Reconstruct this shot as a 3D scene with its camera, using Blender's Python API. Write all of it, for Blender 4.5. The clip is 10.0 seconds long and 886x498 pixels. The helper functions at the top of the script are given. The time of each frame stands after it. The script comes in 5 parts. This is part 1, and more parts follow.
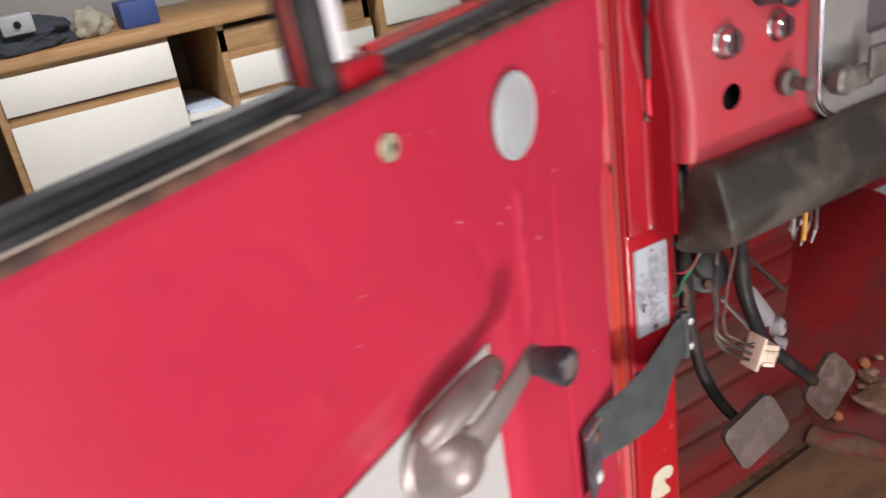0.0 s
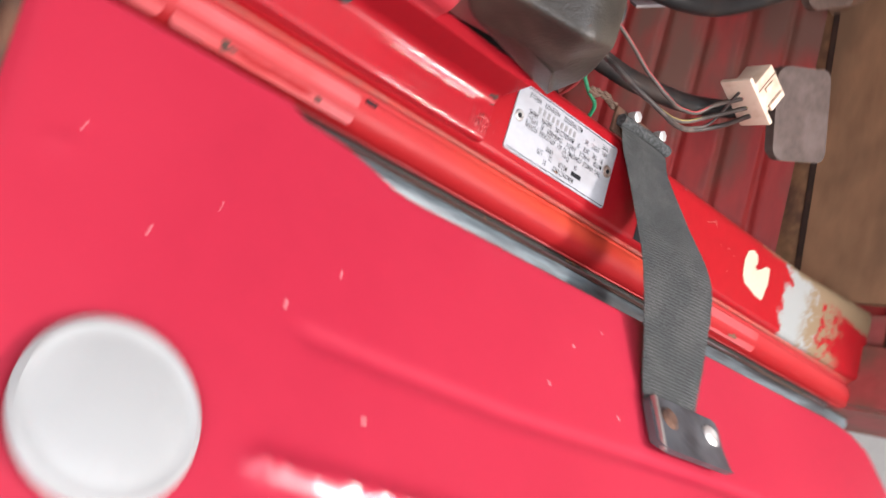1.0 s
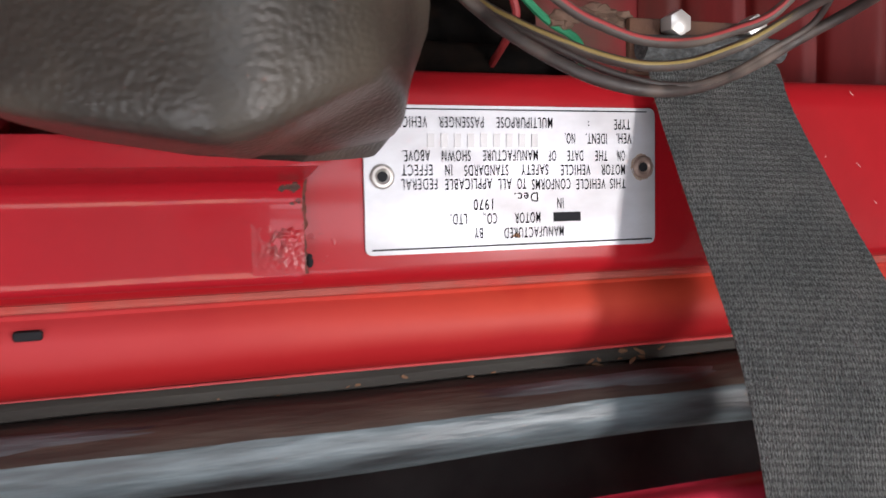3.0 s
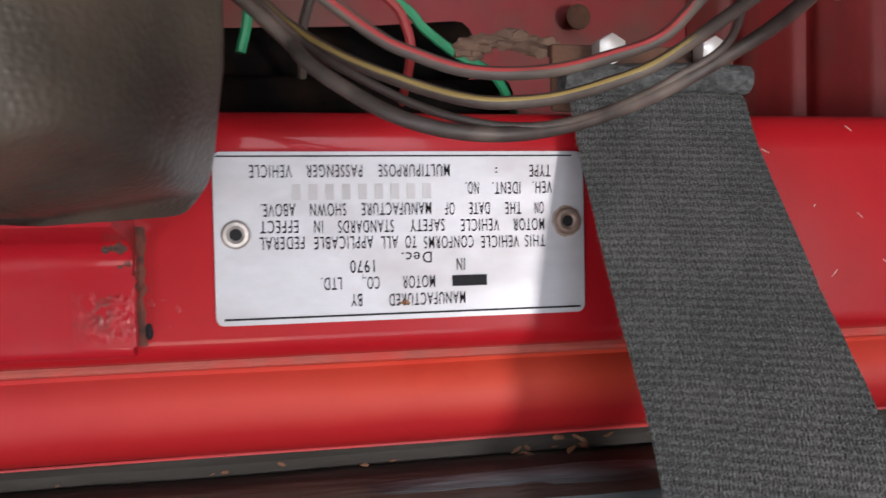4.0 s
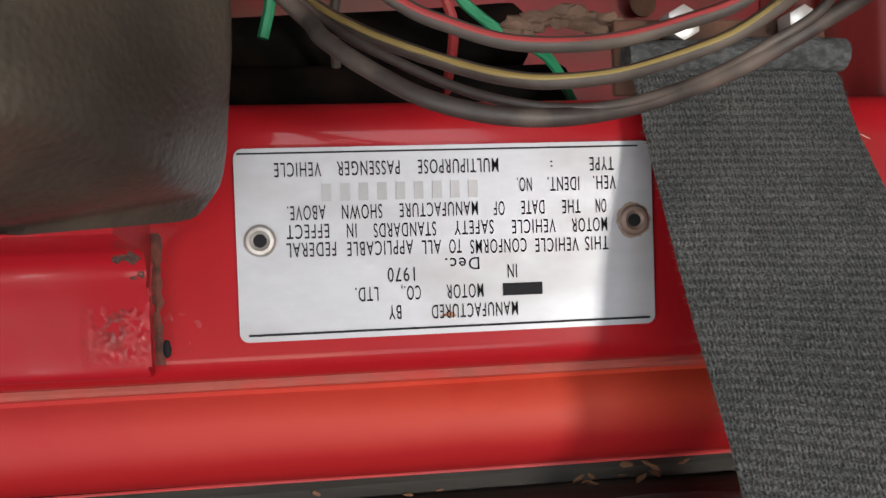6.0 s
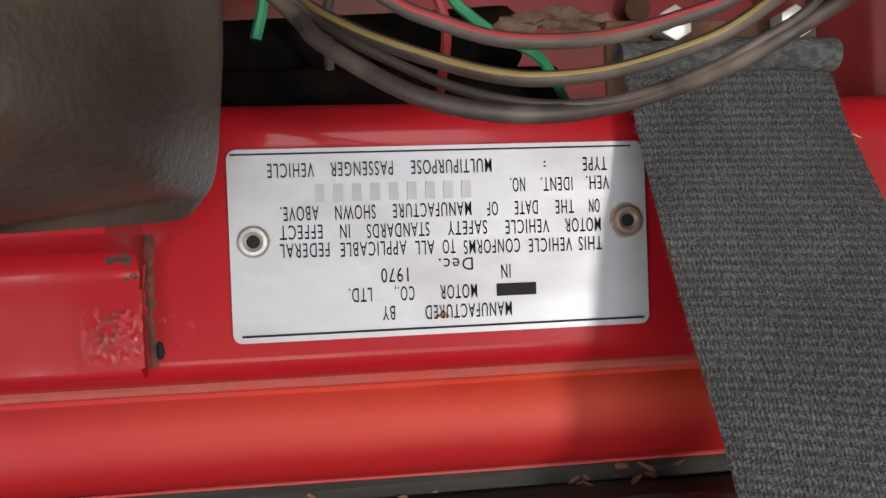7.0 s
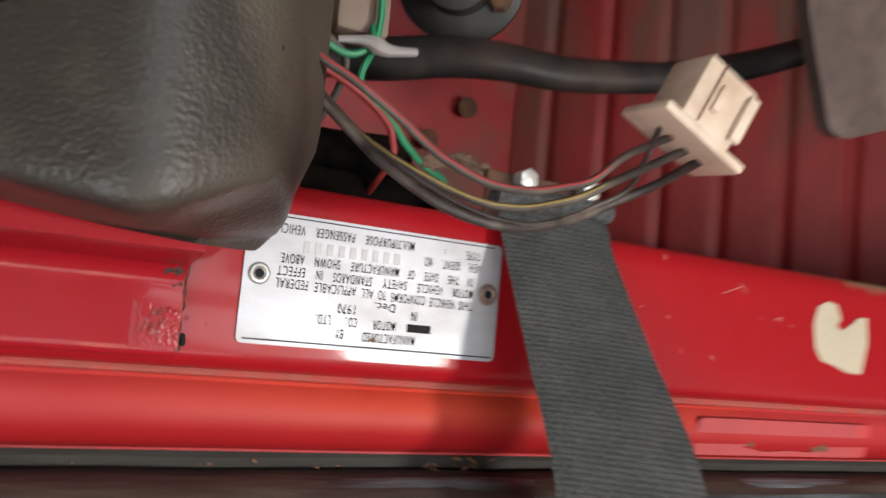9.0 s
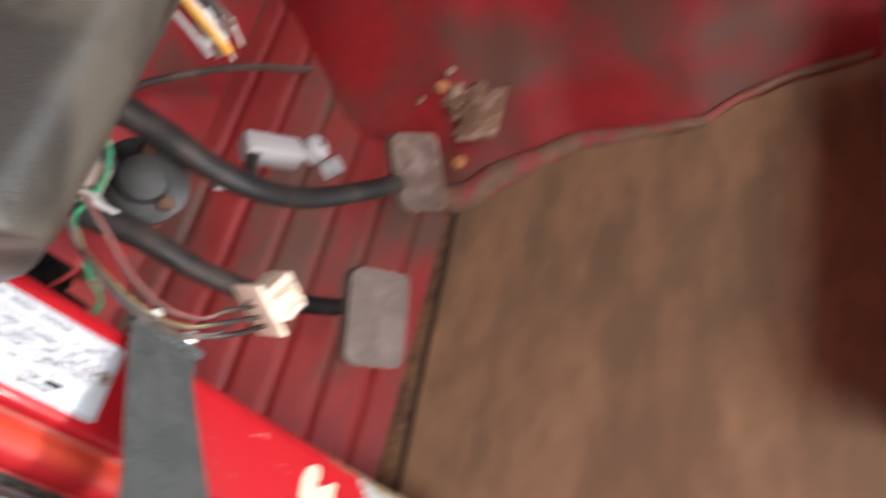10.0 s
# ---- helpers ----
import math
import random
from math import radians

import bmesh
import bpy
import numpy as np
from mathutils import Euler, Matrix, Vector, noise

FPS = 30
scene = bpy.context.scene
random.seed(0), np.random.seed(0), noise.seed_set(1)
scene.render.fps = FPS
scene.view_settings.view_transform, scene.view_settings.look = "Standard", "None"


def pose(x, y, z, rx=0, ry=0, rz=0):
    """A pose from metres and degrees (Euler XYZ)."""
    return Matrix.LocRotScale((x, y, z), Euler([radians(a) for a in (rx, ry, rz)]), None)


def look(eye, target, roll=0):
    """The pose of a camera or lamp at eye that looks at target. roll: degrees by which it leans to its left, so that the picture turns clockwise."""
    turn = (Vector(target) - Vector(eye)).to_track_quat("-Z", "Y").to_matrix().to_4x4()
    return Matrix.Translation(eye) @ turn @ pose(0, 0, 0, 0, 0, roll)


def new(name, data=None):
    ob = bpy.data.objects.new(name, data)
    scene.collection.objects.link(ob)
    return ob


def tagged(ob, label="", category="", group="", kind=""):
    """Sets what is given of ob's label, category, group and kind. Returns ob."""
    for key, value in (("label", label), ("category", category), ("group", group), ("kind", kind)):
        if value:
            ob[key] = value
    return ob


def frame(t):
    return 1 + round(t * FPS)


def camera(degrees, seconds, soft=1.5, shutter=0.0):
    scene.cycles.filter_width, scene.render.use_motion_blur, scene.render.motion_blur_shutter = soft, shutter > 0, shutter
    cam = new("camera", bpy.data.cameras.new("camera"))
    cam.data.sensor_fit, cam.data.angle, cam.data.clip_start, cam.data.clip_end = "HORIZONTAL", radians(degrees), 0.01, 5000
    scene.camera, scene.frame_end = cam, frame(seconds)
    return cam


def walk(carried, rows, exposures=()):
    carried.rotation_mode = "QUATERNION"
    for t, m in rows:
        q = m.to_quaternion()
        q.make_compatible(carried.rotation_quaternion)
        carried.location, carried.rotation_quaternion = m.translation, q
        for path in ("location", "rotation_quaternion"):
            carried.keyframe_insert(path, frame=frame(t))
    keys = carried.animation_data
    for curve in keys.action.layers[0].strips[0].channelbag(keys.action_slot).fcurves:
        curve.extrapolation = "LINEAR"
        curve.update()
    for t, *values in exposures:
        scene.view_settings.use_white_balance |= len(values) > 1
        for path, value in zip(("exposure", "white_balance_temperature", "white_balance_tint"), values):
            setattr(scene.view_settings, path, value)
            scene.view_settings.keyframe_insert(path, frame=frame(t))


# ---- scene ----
cam = camera(55.9, 10.0, soft=1.5, shutter=0.5)
PATH = [
    (0, (-0.5084, -0.5766, 1.6276), (0.3276, 1.0396, 0.7974), -9.05),
    (0.1, (-0.4607, -0.5694, 1.6217), (0.3465, 1.0475, 0.7650), -10.65),
    (0.2, (-0.4198, -0.5531, 1.6178), (0.3613, 1.0526, 0.7168), -13.49),
    (0.3, (-0.3834, -0.5312, 1.6150), (0.3597, 1.0525, 0.6457), -17.60),
    (0.4, (-0.3480, -0.5086, 1.6119), (0.3482, 1.0490, 0.5683), -24.27),
    (0.5, (-0.3140, -0.4839, 1.6073), (0.3254, 1.0517, 0.4968), -31.51),
    (0.6, (-0.2824, -0.4606, 1.6012), (0.3023, 1.0587, 0.4395), -38.95),
    (0.7, (-0.2536, -0.4376, 1.5940), (0.2798, 1.0790, 0.4044), -46.26),
    (0.8, (-0.2277, -0.4191, 1.5868), (0.2549, 1.1101, 0.3915), -52.98),
    (0.9, (-0.2019, -0.3960, 1.5767), (0.2383, 1.1396, 0.3733), -58.34),
    (1, (-0.1752, -0.3737, 1.5643), (0.2362, 1.1661, 0.3561), -63.74),
    (1.2, (-0.1174, -0.3537, 1.5337), (0.1877, 1.2298, 0.3507), -71.06),
    (1.3, (-0.0859, -0.3521, 1.5134), (0.0972, 1.2796, 0.3714), -75.27),
    (1.4, (-0.0649, -0.3453, 1.4917), (0.0231, 1.3209, 0.3891), -78.85),
    (1.5, (-0.0601, -0.3202, 1.4712), (0.0332, 1.3512, 0.3768), -82.39),
    (1.7, (-0.0346, -0.2884, 1.4402), (-0.0259, 1.3935, 0.3580), -86.30),
    (2, (-0.0177, -0.2547, 1.3936), (-0.0617, 1.4565, 0.3592), -88.97),
    (2.2, (-0.0106, -0.2395, 1.3736), (-0.0864, 1.4741, 0.3452), -90.73),
    (2.5, (-0.0034, -0.2467, 1.3451), (-0.0256, 1.5457, 0.4579), -91.67),
    (2.7, (0.0132, -0.2477, 1.3337), (-0.0792, 1.5875, 0.5441), -92.38),
    (3.8, (0.0247, -0.2268, 1.2466), (-0.0297, 1.7233, 0.8059), -91.37),
    (4, (0.0253, -0.2249, 1.2362), (-0.0339, 1.7335, 0.8348), -91.47),
    (4.5, (0.0188, -0.2164, 1.2216), (0.0120, 1.7508, 0.8606), -91.98),
    (5, (0.0257, -0.1997, 1.2420), (-0.0071, 1.7674, 0.8821), -92.28),
    (5.5, (0.0283, -0.1987, 1.2402), (-0.0389, 1.7827, 0.9762), -92.21),
    (6, (0.0253, -0.2005, 1.2274), (-0.0259, 1.7831, 0.9771), -92.09),
    (6.6, (0.0240, -0.2007, 1.2261), (-0.0141, 1.7832, 0.9756), -92.16),
    (7.5, (0.0229, -0.2004, 1.2270), (-0.0072, 1.7822, 0.9661), -92.32),
    (8, (0.0222, -0.2029, 1.2248), (-0.0047, 1.7814, 0.9757), -92.17),
    (8.3, (0.0154, -0.2040, 1.2414), (0.0603, 1.7518, 0.8258), -91.84),
    (8.5, (0.0139, -0.2277, 1.2520), (0.1201, 1.7001, 0.7304), -89.59),
    (8.7, (0.0159, -0.2517, 1.2755), (0.1465, 1.6287, 0.6068), -86.78),
    (9, (0.0086, -0.2800, 1.3234), (0.2120, 1.4788, 0.3931), -81.63),
    (9.2, (-0.0077, -0.3068, 1.3493), (0.2882, 1.3642, 0.2910), -77.46),
    (9.4, (-0.0255, -0.3369, 1.3820), (0.3597, 1.2337, 0.2051), -71.97),
    (9.5, (-0.0399, -0.3614, 1.4039), (0.4307, 1.1253, 0.1517), -67.62),
    (9.6, (-0.0489, -0.3746, 1.4156), (0.4952, 1.0428, 0.1137), -63.76),
    (9.7, (-0.0541, -0.3790, 1.4269), (0.5612, 0.9470, 0.0619), -59.37),
    (9.8, (-0.0630, -0.3828, 1.4357), (0.6563, 0.8381, 0.0244), -53.58),
    (10, (-0.0891, -0.4198, 1.4456), (0.8417, 0.6195, 0.0126), -42.24),
]
EXPOSURES = [(t, stops, *((6450, 14) if t < 5.2 else (6650, 9) if t < 9.2 else (6350, 10))) for t, stops in (
    (0, -0.10), (0.2, -0.02), (0.5, 0.24), (1.0, 0.42), (1.5, 0.32), (2.0, -0.02), (2.5, -0.24), (4.0, -0.50), (5.0, -0.54), (5.4, -0.56), (8.0, -0.48), (8.5, -0.34), (9.0, -0.42), (9.5, -0.15), (10, 0.55))]
walk(cam, [(t, look(eye, target, roll)) for t, eye, target, roll in PATH], EXPOSURES)


# ---------------------------------------------------------------- light
world = bpy.data.worlds.new("sky")
scene.world = world
world.use_nodes = True
wn = world.node_tree
bgn = wn.nodes["Background"]
skyn = wn.nodes.new("ShaderNodeTexSky")
skyn.sky_type, skyn.sun_disc = "NISHITA", False
skyn.sun_elevation, skyn.sun_rotation = radians(9), radians(213)
wn.links.new(skyn.outputs[0], bgn.inputs[0])
bgn.inputs[1].default_value = 0.12


def lamp(name, kind, m, energy, color=(1, 1, 1), size=(1, 1), angle=1.0):
    d = bpy.data.lights.new(name, kind)
    d.energy, d.color = energy, color
    if kind == "AREA":
        d.shape, d.size, d.size_y = "RECTANGLE", size[0], size[1]
    else:
        d.angle = radians(angle)
    ob = new(name, d)
    ob.matrix_world = m
    return ob


# daylight fill for an unseen garage doorway; split and low strip added for reflections
lamp("rear_daylight_fill", "AREA", look((2.05, -4.1, 1.15), (2.05, 0, 1.15)), 122, (0.84, 0.92, 1.0), (2.4, 2.2))
lamp("rear_daylight_fill", "AREA", look((-1.75, -4.1, 1.15), (-1.75, 0, 1.15)), 38, (0.84, 0.92, 1.0), (1.1, 2.2))
lamp("rear_daylight_fill", "AREA", look((0.10, -4.1, 0.44), (0.10, 0, 0.44)), 24, (0.84, 0.92, 1.0), (1.4, 0.80))
# assumed, unseen work light on a low stand outside the door, per strap shadow
lamp("work_light_beam", "AREA", look((-0.12, -1.14, 0.655), (-0.02, 0, 1.15)), 16, (1.0, 0.97, 0.94), (0.13, 0.16))
# added ceiling fill, unseen: one reaching through the door opening, one above the bench
lamp("ceiling_fill", "AREA", look((-0.8, -1.8, 2.60), (-0.8, -1.8, 0)), 62, (0.96, 0.98, 1.0), (1.1, 1.2))
lamp("ceiling_fill", "AREA", look((0.4, 3.0, 2.60), (0.4, 3.0, 0)), 70, (0.98, 0.98, 1.0), (1.2, 0.2))


# ---------------------------------------------------------------- materials
def material(name, base, rough=0.5, metal=0.0, vary=0.15, grain=60.0, blotch=6.0, bump=0.1, second=None, second_amount=0.0,
             coat=0.0, stretch=(1, 1, 1), spec=0.5, rough_vary=0.1):
    """A surface with fine grain, larger blotches of a second colour, and relief."""
    m = bpy.data.materials.new(name)
    m.use_nodes = True
    t = m.node_tree
    p = t.nodes["Principled BSDF"]
    co = t.nodes.new("ShaderNodeTexCoord")
    mp = t.nodes.new("ShaderNodeMapping")
    mp.inputs["Scale"].default_value = stretch
    t.links.new(co.outputs["Object"], mp.inputs["Vector"])
    fine, big = t.nodes.new("ShaderNodeTexNoise"), t.nodes.new("ShaderNodeTexNoise")
    for n, s, d in ((fine, grain, 6), (big, blotch, 4)):
        n.inputs["Scale"].default_value, n.inputs["Detail"].default_value = s, d
        t.links.new(mp.outputs[0], n.inputs["Vector"])
    info = t.nodes.new("ShaderNodeObjectInfo")
    b = Vector(base)
    dark, light = t.nodes.new("ShaderNodeMix"), t.nodes.new("ShaderNodeMix")
    dark.data_type = light.data_type = "RGBA"
    dark.inputs["A"].default_value = (*(b * (1 - vary)), 1)
    dark.inputs["B"].default_value = (*(b * (1 + vary)), 1)
    t.links.new(fine.outputs[0], dark.inputs["Factor"])
    ramp = t.nodes.new("ShaderNodeMapRange")
    ramp.inputs["From Min"].default_value = 0.62 - 0.35 * second_amount
    ramp.inputs["From Max"].default_value = 0.78 - 0.30 * second_amount
    ramp.inputs["To Max"].default_value = 1.0 if second else 0.0
    t.links.new(big.outputs[0], ramp.inputs["Value"])
    t.links.new(ramp.outputs[0], light.inputs["Factor"])
    t.links.new(dark.outputs["Result"], light.inputs["A"])
    light.inputs["B"].default_value = (*(second or base), 1)
    t.links.new(light.outputs["Result"], p.inputs["Base Color"])
    rr = t.nodes.new("ShaderNodeMapRange")
    rr.inputs["To Min"].default_value, rr.inputs["To Max"].default_value = max(rough - rough_vary, 0.03), min(rough + rough_vary, 1)
    t.links.new(big.outputs[0], rr.inputs["Value"])
    t.links.new(rr.outputs[0], p.inputs["Roughness"])
    p.inputs["Metallic"].default_value = metal
    p.inputs["Specular IOR Level"].default_value = spec
    p.inputs["Coat Weight"].default_value, p.inputs["Coat Roughness"].default_value = coat, 0.08
    bp = t.nodes.new("ShaderNodeBump")
    bp.inputs["Strength"].default_value, bp.inputs["Distance"].default_value = bump, 0.002
    t.links.new(fine.outputs[0], bp.inputs["Height"])
    t.links.new(bp.outputs[0], p.inputs["Normal"])
    return m


paint = material("red_paint", (0.295, 0.0085, 0.0150), 0.34, vary=0.08, grain=150, blotch=9, bump=0.06, coat=0.38, spec=0.15, rough_vary=0.10, second=(0.275, 0.0085, 0.0145), second_amount=0.3)
# same red paint; reflected haze is mixed into this pinker base
hazed_door_paint = material("hazed_red_door_paint", (0.36, 0.020, 0.042), 0.34, vary=0.05, grain=70, blotch=5, bump=0.03, coat=0.2, spec=0.25, second=(0.39, 0.023, 0.046), second_amount=0.5)
orange = material("orange_band_paint", (0.46, 0.050, 0.027), 0.50, coat=0.0, spec=0.20, vary=0.08, grain=60, blotch=14, bump=0.03, second=(0.35, 0.016, 0.012), second_amount=0.3)

def band_tones():
    """Orange crown at mid height, redder above and below; outer-side shade painted deep red."""
    t = orange.node_tree
    p = t.nodes["Principled BSDF"]
    old = p.inputs["Base Color"].links[0].from_socket
    co, sep, ramp, mix = (t.nodes.new(k) for k in ("ShaderNodeTexCoord", "ShaderNodeSeparateXYZ", "ShaderNodeMapRange", "ShaderNodeMix"))
    mix.data_type = "RGBA"
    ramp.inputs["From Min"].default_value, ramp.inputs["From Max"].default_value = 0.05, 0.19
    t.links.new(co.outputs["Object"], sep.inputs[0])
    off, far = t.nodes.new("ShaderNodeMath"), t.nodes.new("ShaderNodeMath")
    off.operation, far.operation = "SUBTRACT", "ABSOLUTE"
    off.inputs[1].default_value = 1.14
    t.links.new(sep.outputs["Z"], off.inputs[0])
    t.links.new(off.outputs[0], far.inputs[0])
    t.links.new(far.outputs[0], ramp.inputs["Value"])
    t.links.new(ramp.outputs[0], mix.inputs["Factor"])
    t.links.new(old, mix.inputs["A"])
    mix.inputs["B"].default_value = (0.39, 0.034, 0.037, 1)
    # deep red painted where the roll's outer side falls into shade
    edge, worn, add, nz = (t.nodes.new(k) for k in ("ShaderNodeMapRange", "ShaderNodeMix", "ShaderNodeMath", "ShaderNodeTexNoise"))
    worn.data_type, add.operation = "RGBA", "MULTIPLY_ADD"
    nz.inputs["Scale"].default_value, nz.inputs["Detail"].default_value = 45, 5
    t.links.new(co.outputs["Object"], nz.inputs["Vector"])
    add.inputs[1].default_value = 0.004
    t.links.new(nz.outputs[0], add.inputs[0])
    t.links.new(sep.outputs["X"], add.inputs[2])
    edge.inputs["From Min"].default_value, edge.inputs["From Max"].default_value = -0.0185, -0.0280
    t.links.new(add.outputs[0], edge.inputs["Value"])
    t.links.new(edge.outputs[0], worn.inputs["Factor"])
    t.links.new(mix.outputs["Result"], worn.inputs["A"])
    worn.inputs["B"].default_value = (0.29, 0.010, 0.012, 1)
    t.links.new(worn.outputs["Result"], p.inputs["Base Color"])


band_tones()
dusty_red = material("dusty_red_paint", (0.27, 0.021, 0.020), 0.55, vary=0.35, grain=60, blotch=9, bump=0.15, second=(0.135, 0.058, 0.042), second_amount=0.52, stretch=(0.5, 1.6, 1.6))
deep_red = material("deep_red_paint", (0.32, 0.016, 0.019), 0.52, vary=0.3, grain=45, blotch=10, bump=0.08, second=(0.17, 0.060, 0.042), second_amount=0.46)
pink = material("chalky_pink_paint", (0.36, 0.044, 0.048), 0.6, vary=0.12, grain=120, blotch=20, bump=0.05, second=(0.45, 0.03, 0.03), second_amount=0.5)
rust = material("rust", (0.12, 0.055, 0.03), 0.85, vary=0.5, grain=160, blotch=40, bump=0.6, second=(0.05, 0.025, 0.018), second_amount=0.6)
rubber = material("black_rubber", (0.022, 0.021, 0.020), 0.55, vary=0.3, grain=140, blotch=20, bump=0.12, second=(0.05, 0.048, 0.045), second_amount=0.4)
dirty_rubber = material("dirty_rubber", (0.022, 0.019, 0.016), 0.65, vary=0.5, grain=300, blotch=90, bump=0.5, second=(0.11, 0.085, 0.055), second_amount=0.40, stretch=(1, 1, 0.18))
seal = material("grey_weatherstrip", (0.128, 0.160, 0.172), 0.40, vary=0.7, grain=420, blotch=80, bump=0.35, second=(0.030, 0.031, 0.033), second_amount=0.52, stretch=(1, 1, 0.12), rough_vary=0.2)
vinyl = material("dark_vinyl", (0.029, 0.0255, 0.0210), 0.44, vary=0.3, grain=1100, blotch=17, bump=0.0, spec=0.38, second=(0.070, 0.059, 0.045), second_amount=0.50, rough_vary=0.16)


def leather_grain():
    """Pebbled grain pressed into the vinyl."""
    t = vinyl.node_tree
    co, vo, big, add, bp = (t.nodes.new(k) for k in ("ShaderNodeTexCoord", "ShaderNodeTexVoronoi", "ShaderNodeTexNoise", "ShaderNodeMath", "ShaderNodeBump"))
    vo.feature = "SMOOTH_F1"
    vo.inputs["Scale"].default_value = 800
    big.inputs["Scale"].default_value, big.inputs["Detail"].default_value = 60, 4
    for n in (vo, big):
        t.links.new(co.outputs["Object"], n.inputs["Vector"])
    add.operation = "MULTIPLY_ADD"
    add.inputs[1].default_value = -0.35
    t.links.new(vo.outputs["Distance"], add.inputs[0])
    t.links.new(big.outputs[0], add.inputs[2])
    bp.inputs["Strength"].default_value, bp.inputs["Distance"].default_value = 0.45, 0.0012
    t.links.new(add.outputs[0], bp.inputs["Height"])
    t.links.new(bp.outputs[0], t.nodes["Principled BSDF"].inputs["Normal"])


leather_grain()
aluminium = material("aluminium", (0.40, 0.405, 0.43), 0.42, 0.25, vary=0.08, grain=500, blotch=42, bump=0.03, spec=0.35, second=(0.33, 0.325, 0.335), second_amount=0.42, stretch=(1, 1, 0.5))
# for lettering, and for painted darkness inside slots, bores and holes
flat_black = material("ink_and_hole_black", (0.012, 0.012, 0.014), 0.7, spec=0.15, vary=0.2, grain=900, bump=0)
steel = material("dull_steel", (0.42, 0.39, 0.36), 0.42, 0.7, vary=0.15, grain=120, blotch=30, bump=0.1, second=(0.22, 0.15, 0.10), second_amount=0.35)
chrome = material("chrome", (0.80, 0.80, 0.80), 0.16, 1.0, vary=0.03, grain=80, bump=0.02)
zinc = material("bright_zinc", (0.64, 0.63, 0.60), 0.35, 0.5, vary=0.05, grain=200, bump=0.05)
grey_panel = material("grey_board", (0.36, 0.34, 0.32), 0.7, vary=0.1, grain=160, blotch=12, bump=0.08, second=(0.28, 0.25, 0.23), second_amount=0.4)
plug = material("grey_plastic", (0.34, 0.35, 0.345), 0.42, vary=0.05, grain=150, blotch=18, bump=0.04, second=(0.30, 0.31, 0.305), second_amount=0.45)
knob_plastic = material("dark_plastic", (0.022, 0.020, 0.024), 0.36, vary=0.3, grain=150, blotch=50, bump=0.08, second=(0.07, 0.06, 0.065), second_amount=0.4)
cream = material("cream_plastic", (0.57, 0.46, 0.355), 0.5, vary=0.06, grain=250, blotch=60, bump=0.05, second=(0.44, 0.32, 0.23), second_amount=0.38)
filler = material("cream_filler", (0.43, 0.375, 0.275), 0.75, vary=0.08, grain=260, bump=0.2)
dirt = material("dried_mud", (0.15, 0.09, 0.062), 0.9, vary=0.35, grain=220, blotch=60, bump=0.6, second=(0.10, 0.06, 0.04), second_amount=0.4)
mat_brown = material("brown_board", (0.280, 0.156, 0.084), 0.75, vary=0.44, grain=34, blotch=9.0, bump=0.10, second=(0.185, 0.108, 0.060), second_amount=0.5, stretch=(0.6, 1.4, 1))
pedal_rubber = material("grey_pedal_rubber", (0.085, 0.060, 0.051), 0.75, vary=0.4, grain=160, blotch=28, bump=0.3, spec=0.3, second=(0.130, 0.096, 0.085), second_amount=0.48)
black_paint = material("black_paint", (0.018, 0.017, 0.017), 0.45, vary=0.3, grain=80, blotch=30, bump=0.12, spec=0.25, second=(0.045, 0.032, 0.027), second_amount=0.35)
white_face = material("white_laminate", (0.80, 0.77, 0.68), 0.55, vary=0.03, grain=30, blotch=4, bump=0.02)
oak = material("oak", (0.42, 0.24, 0.10), 0.55, vary=0.25, grain=22, blotch=5, bump=0.08, second=(0.34, 0.18, 0.07), second_amount=0.5, stretch=(1, 6, 6))
# plywood darkened in its colour for the shade inside the bench
shaded_wood = material("shadowed_plywood", (0.10, 0.06, 0.035), 0.8, vary=0.2, grain=20, bump=0.1)
plaster = material("grey_plaster", (0.42, 0.41, 0.39), 0.9, vary=0.06, grain=30, blotch=1.2, bump=0.1, second=(0.36, 0.35, 0.33), second_amount=0.5)
concrete = material("concrete", (0.38, 0.37, 0.355), 0.85, vary=0.15, grain=40, blotch=1.5, bump=0.2, second=(0.29, 0.28, 0.265), second_amount=0.5)
dash_paint = material("dull_dash_paint", (0.36, 0.020, 0.030), 0.45, vary=0.12, grain=60, blotch=12, bump=0.05, second=(0.33, 0.030, 0.038), second_amount=0.5)
silver = material("silver_paint", (0.36, 0.35, 0.33), 0.38, 0.55, vary=0.08, grain=90, blotch=10, bump=0.03, second=(0.28, 0.27, 0.26), second_amount=0.4)


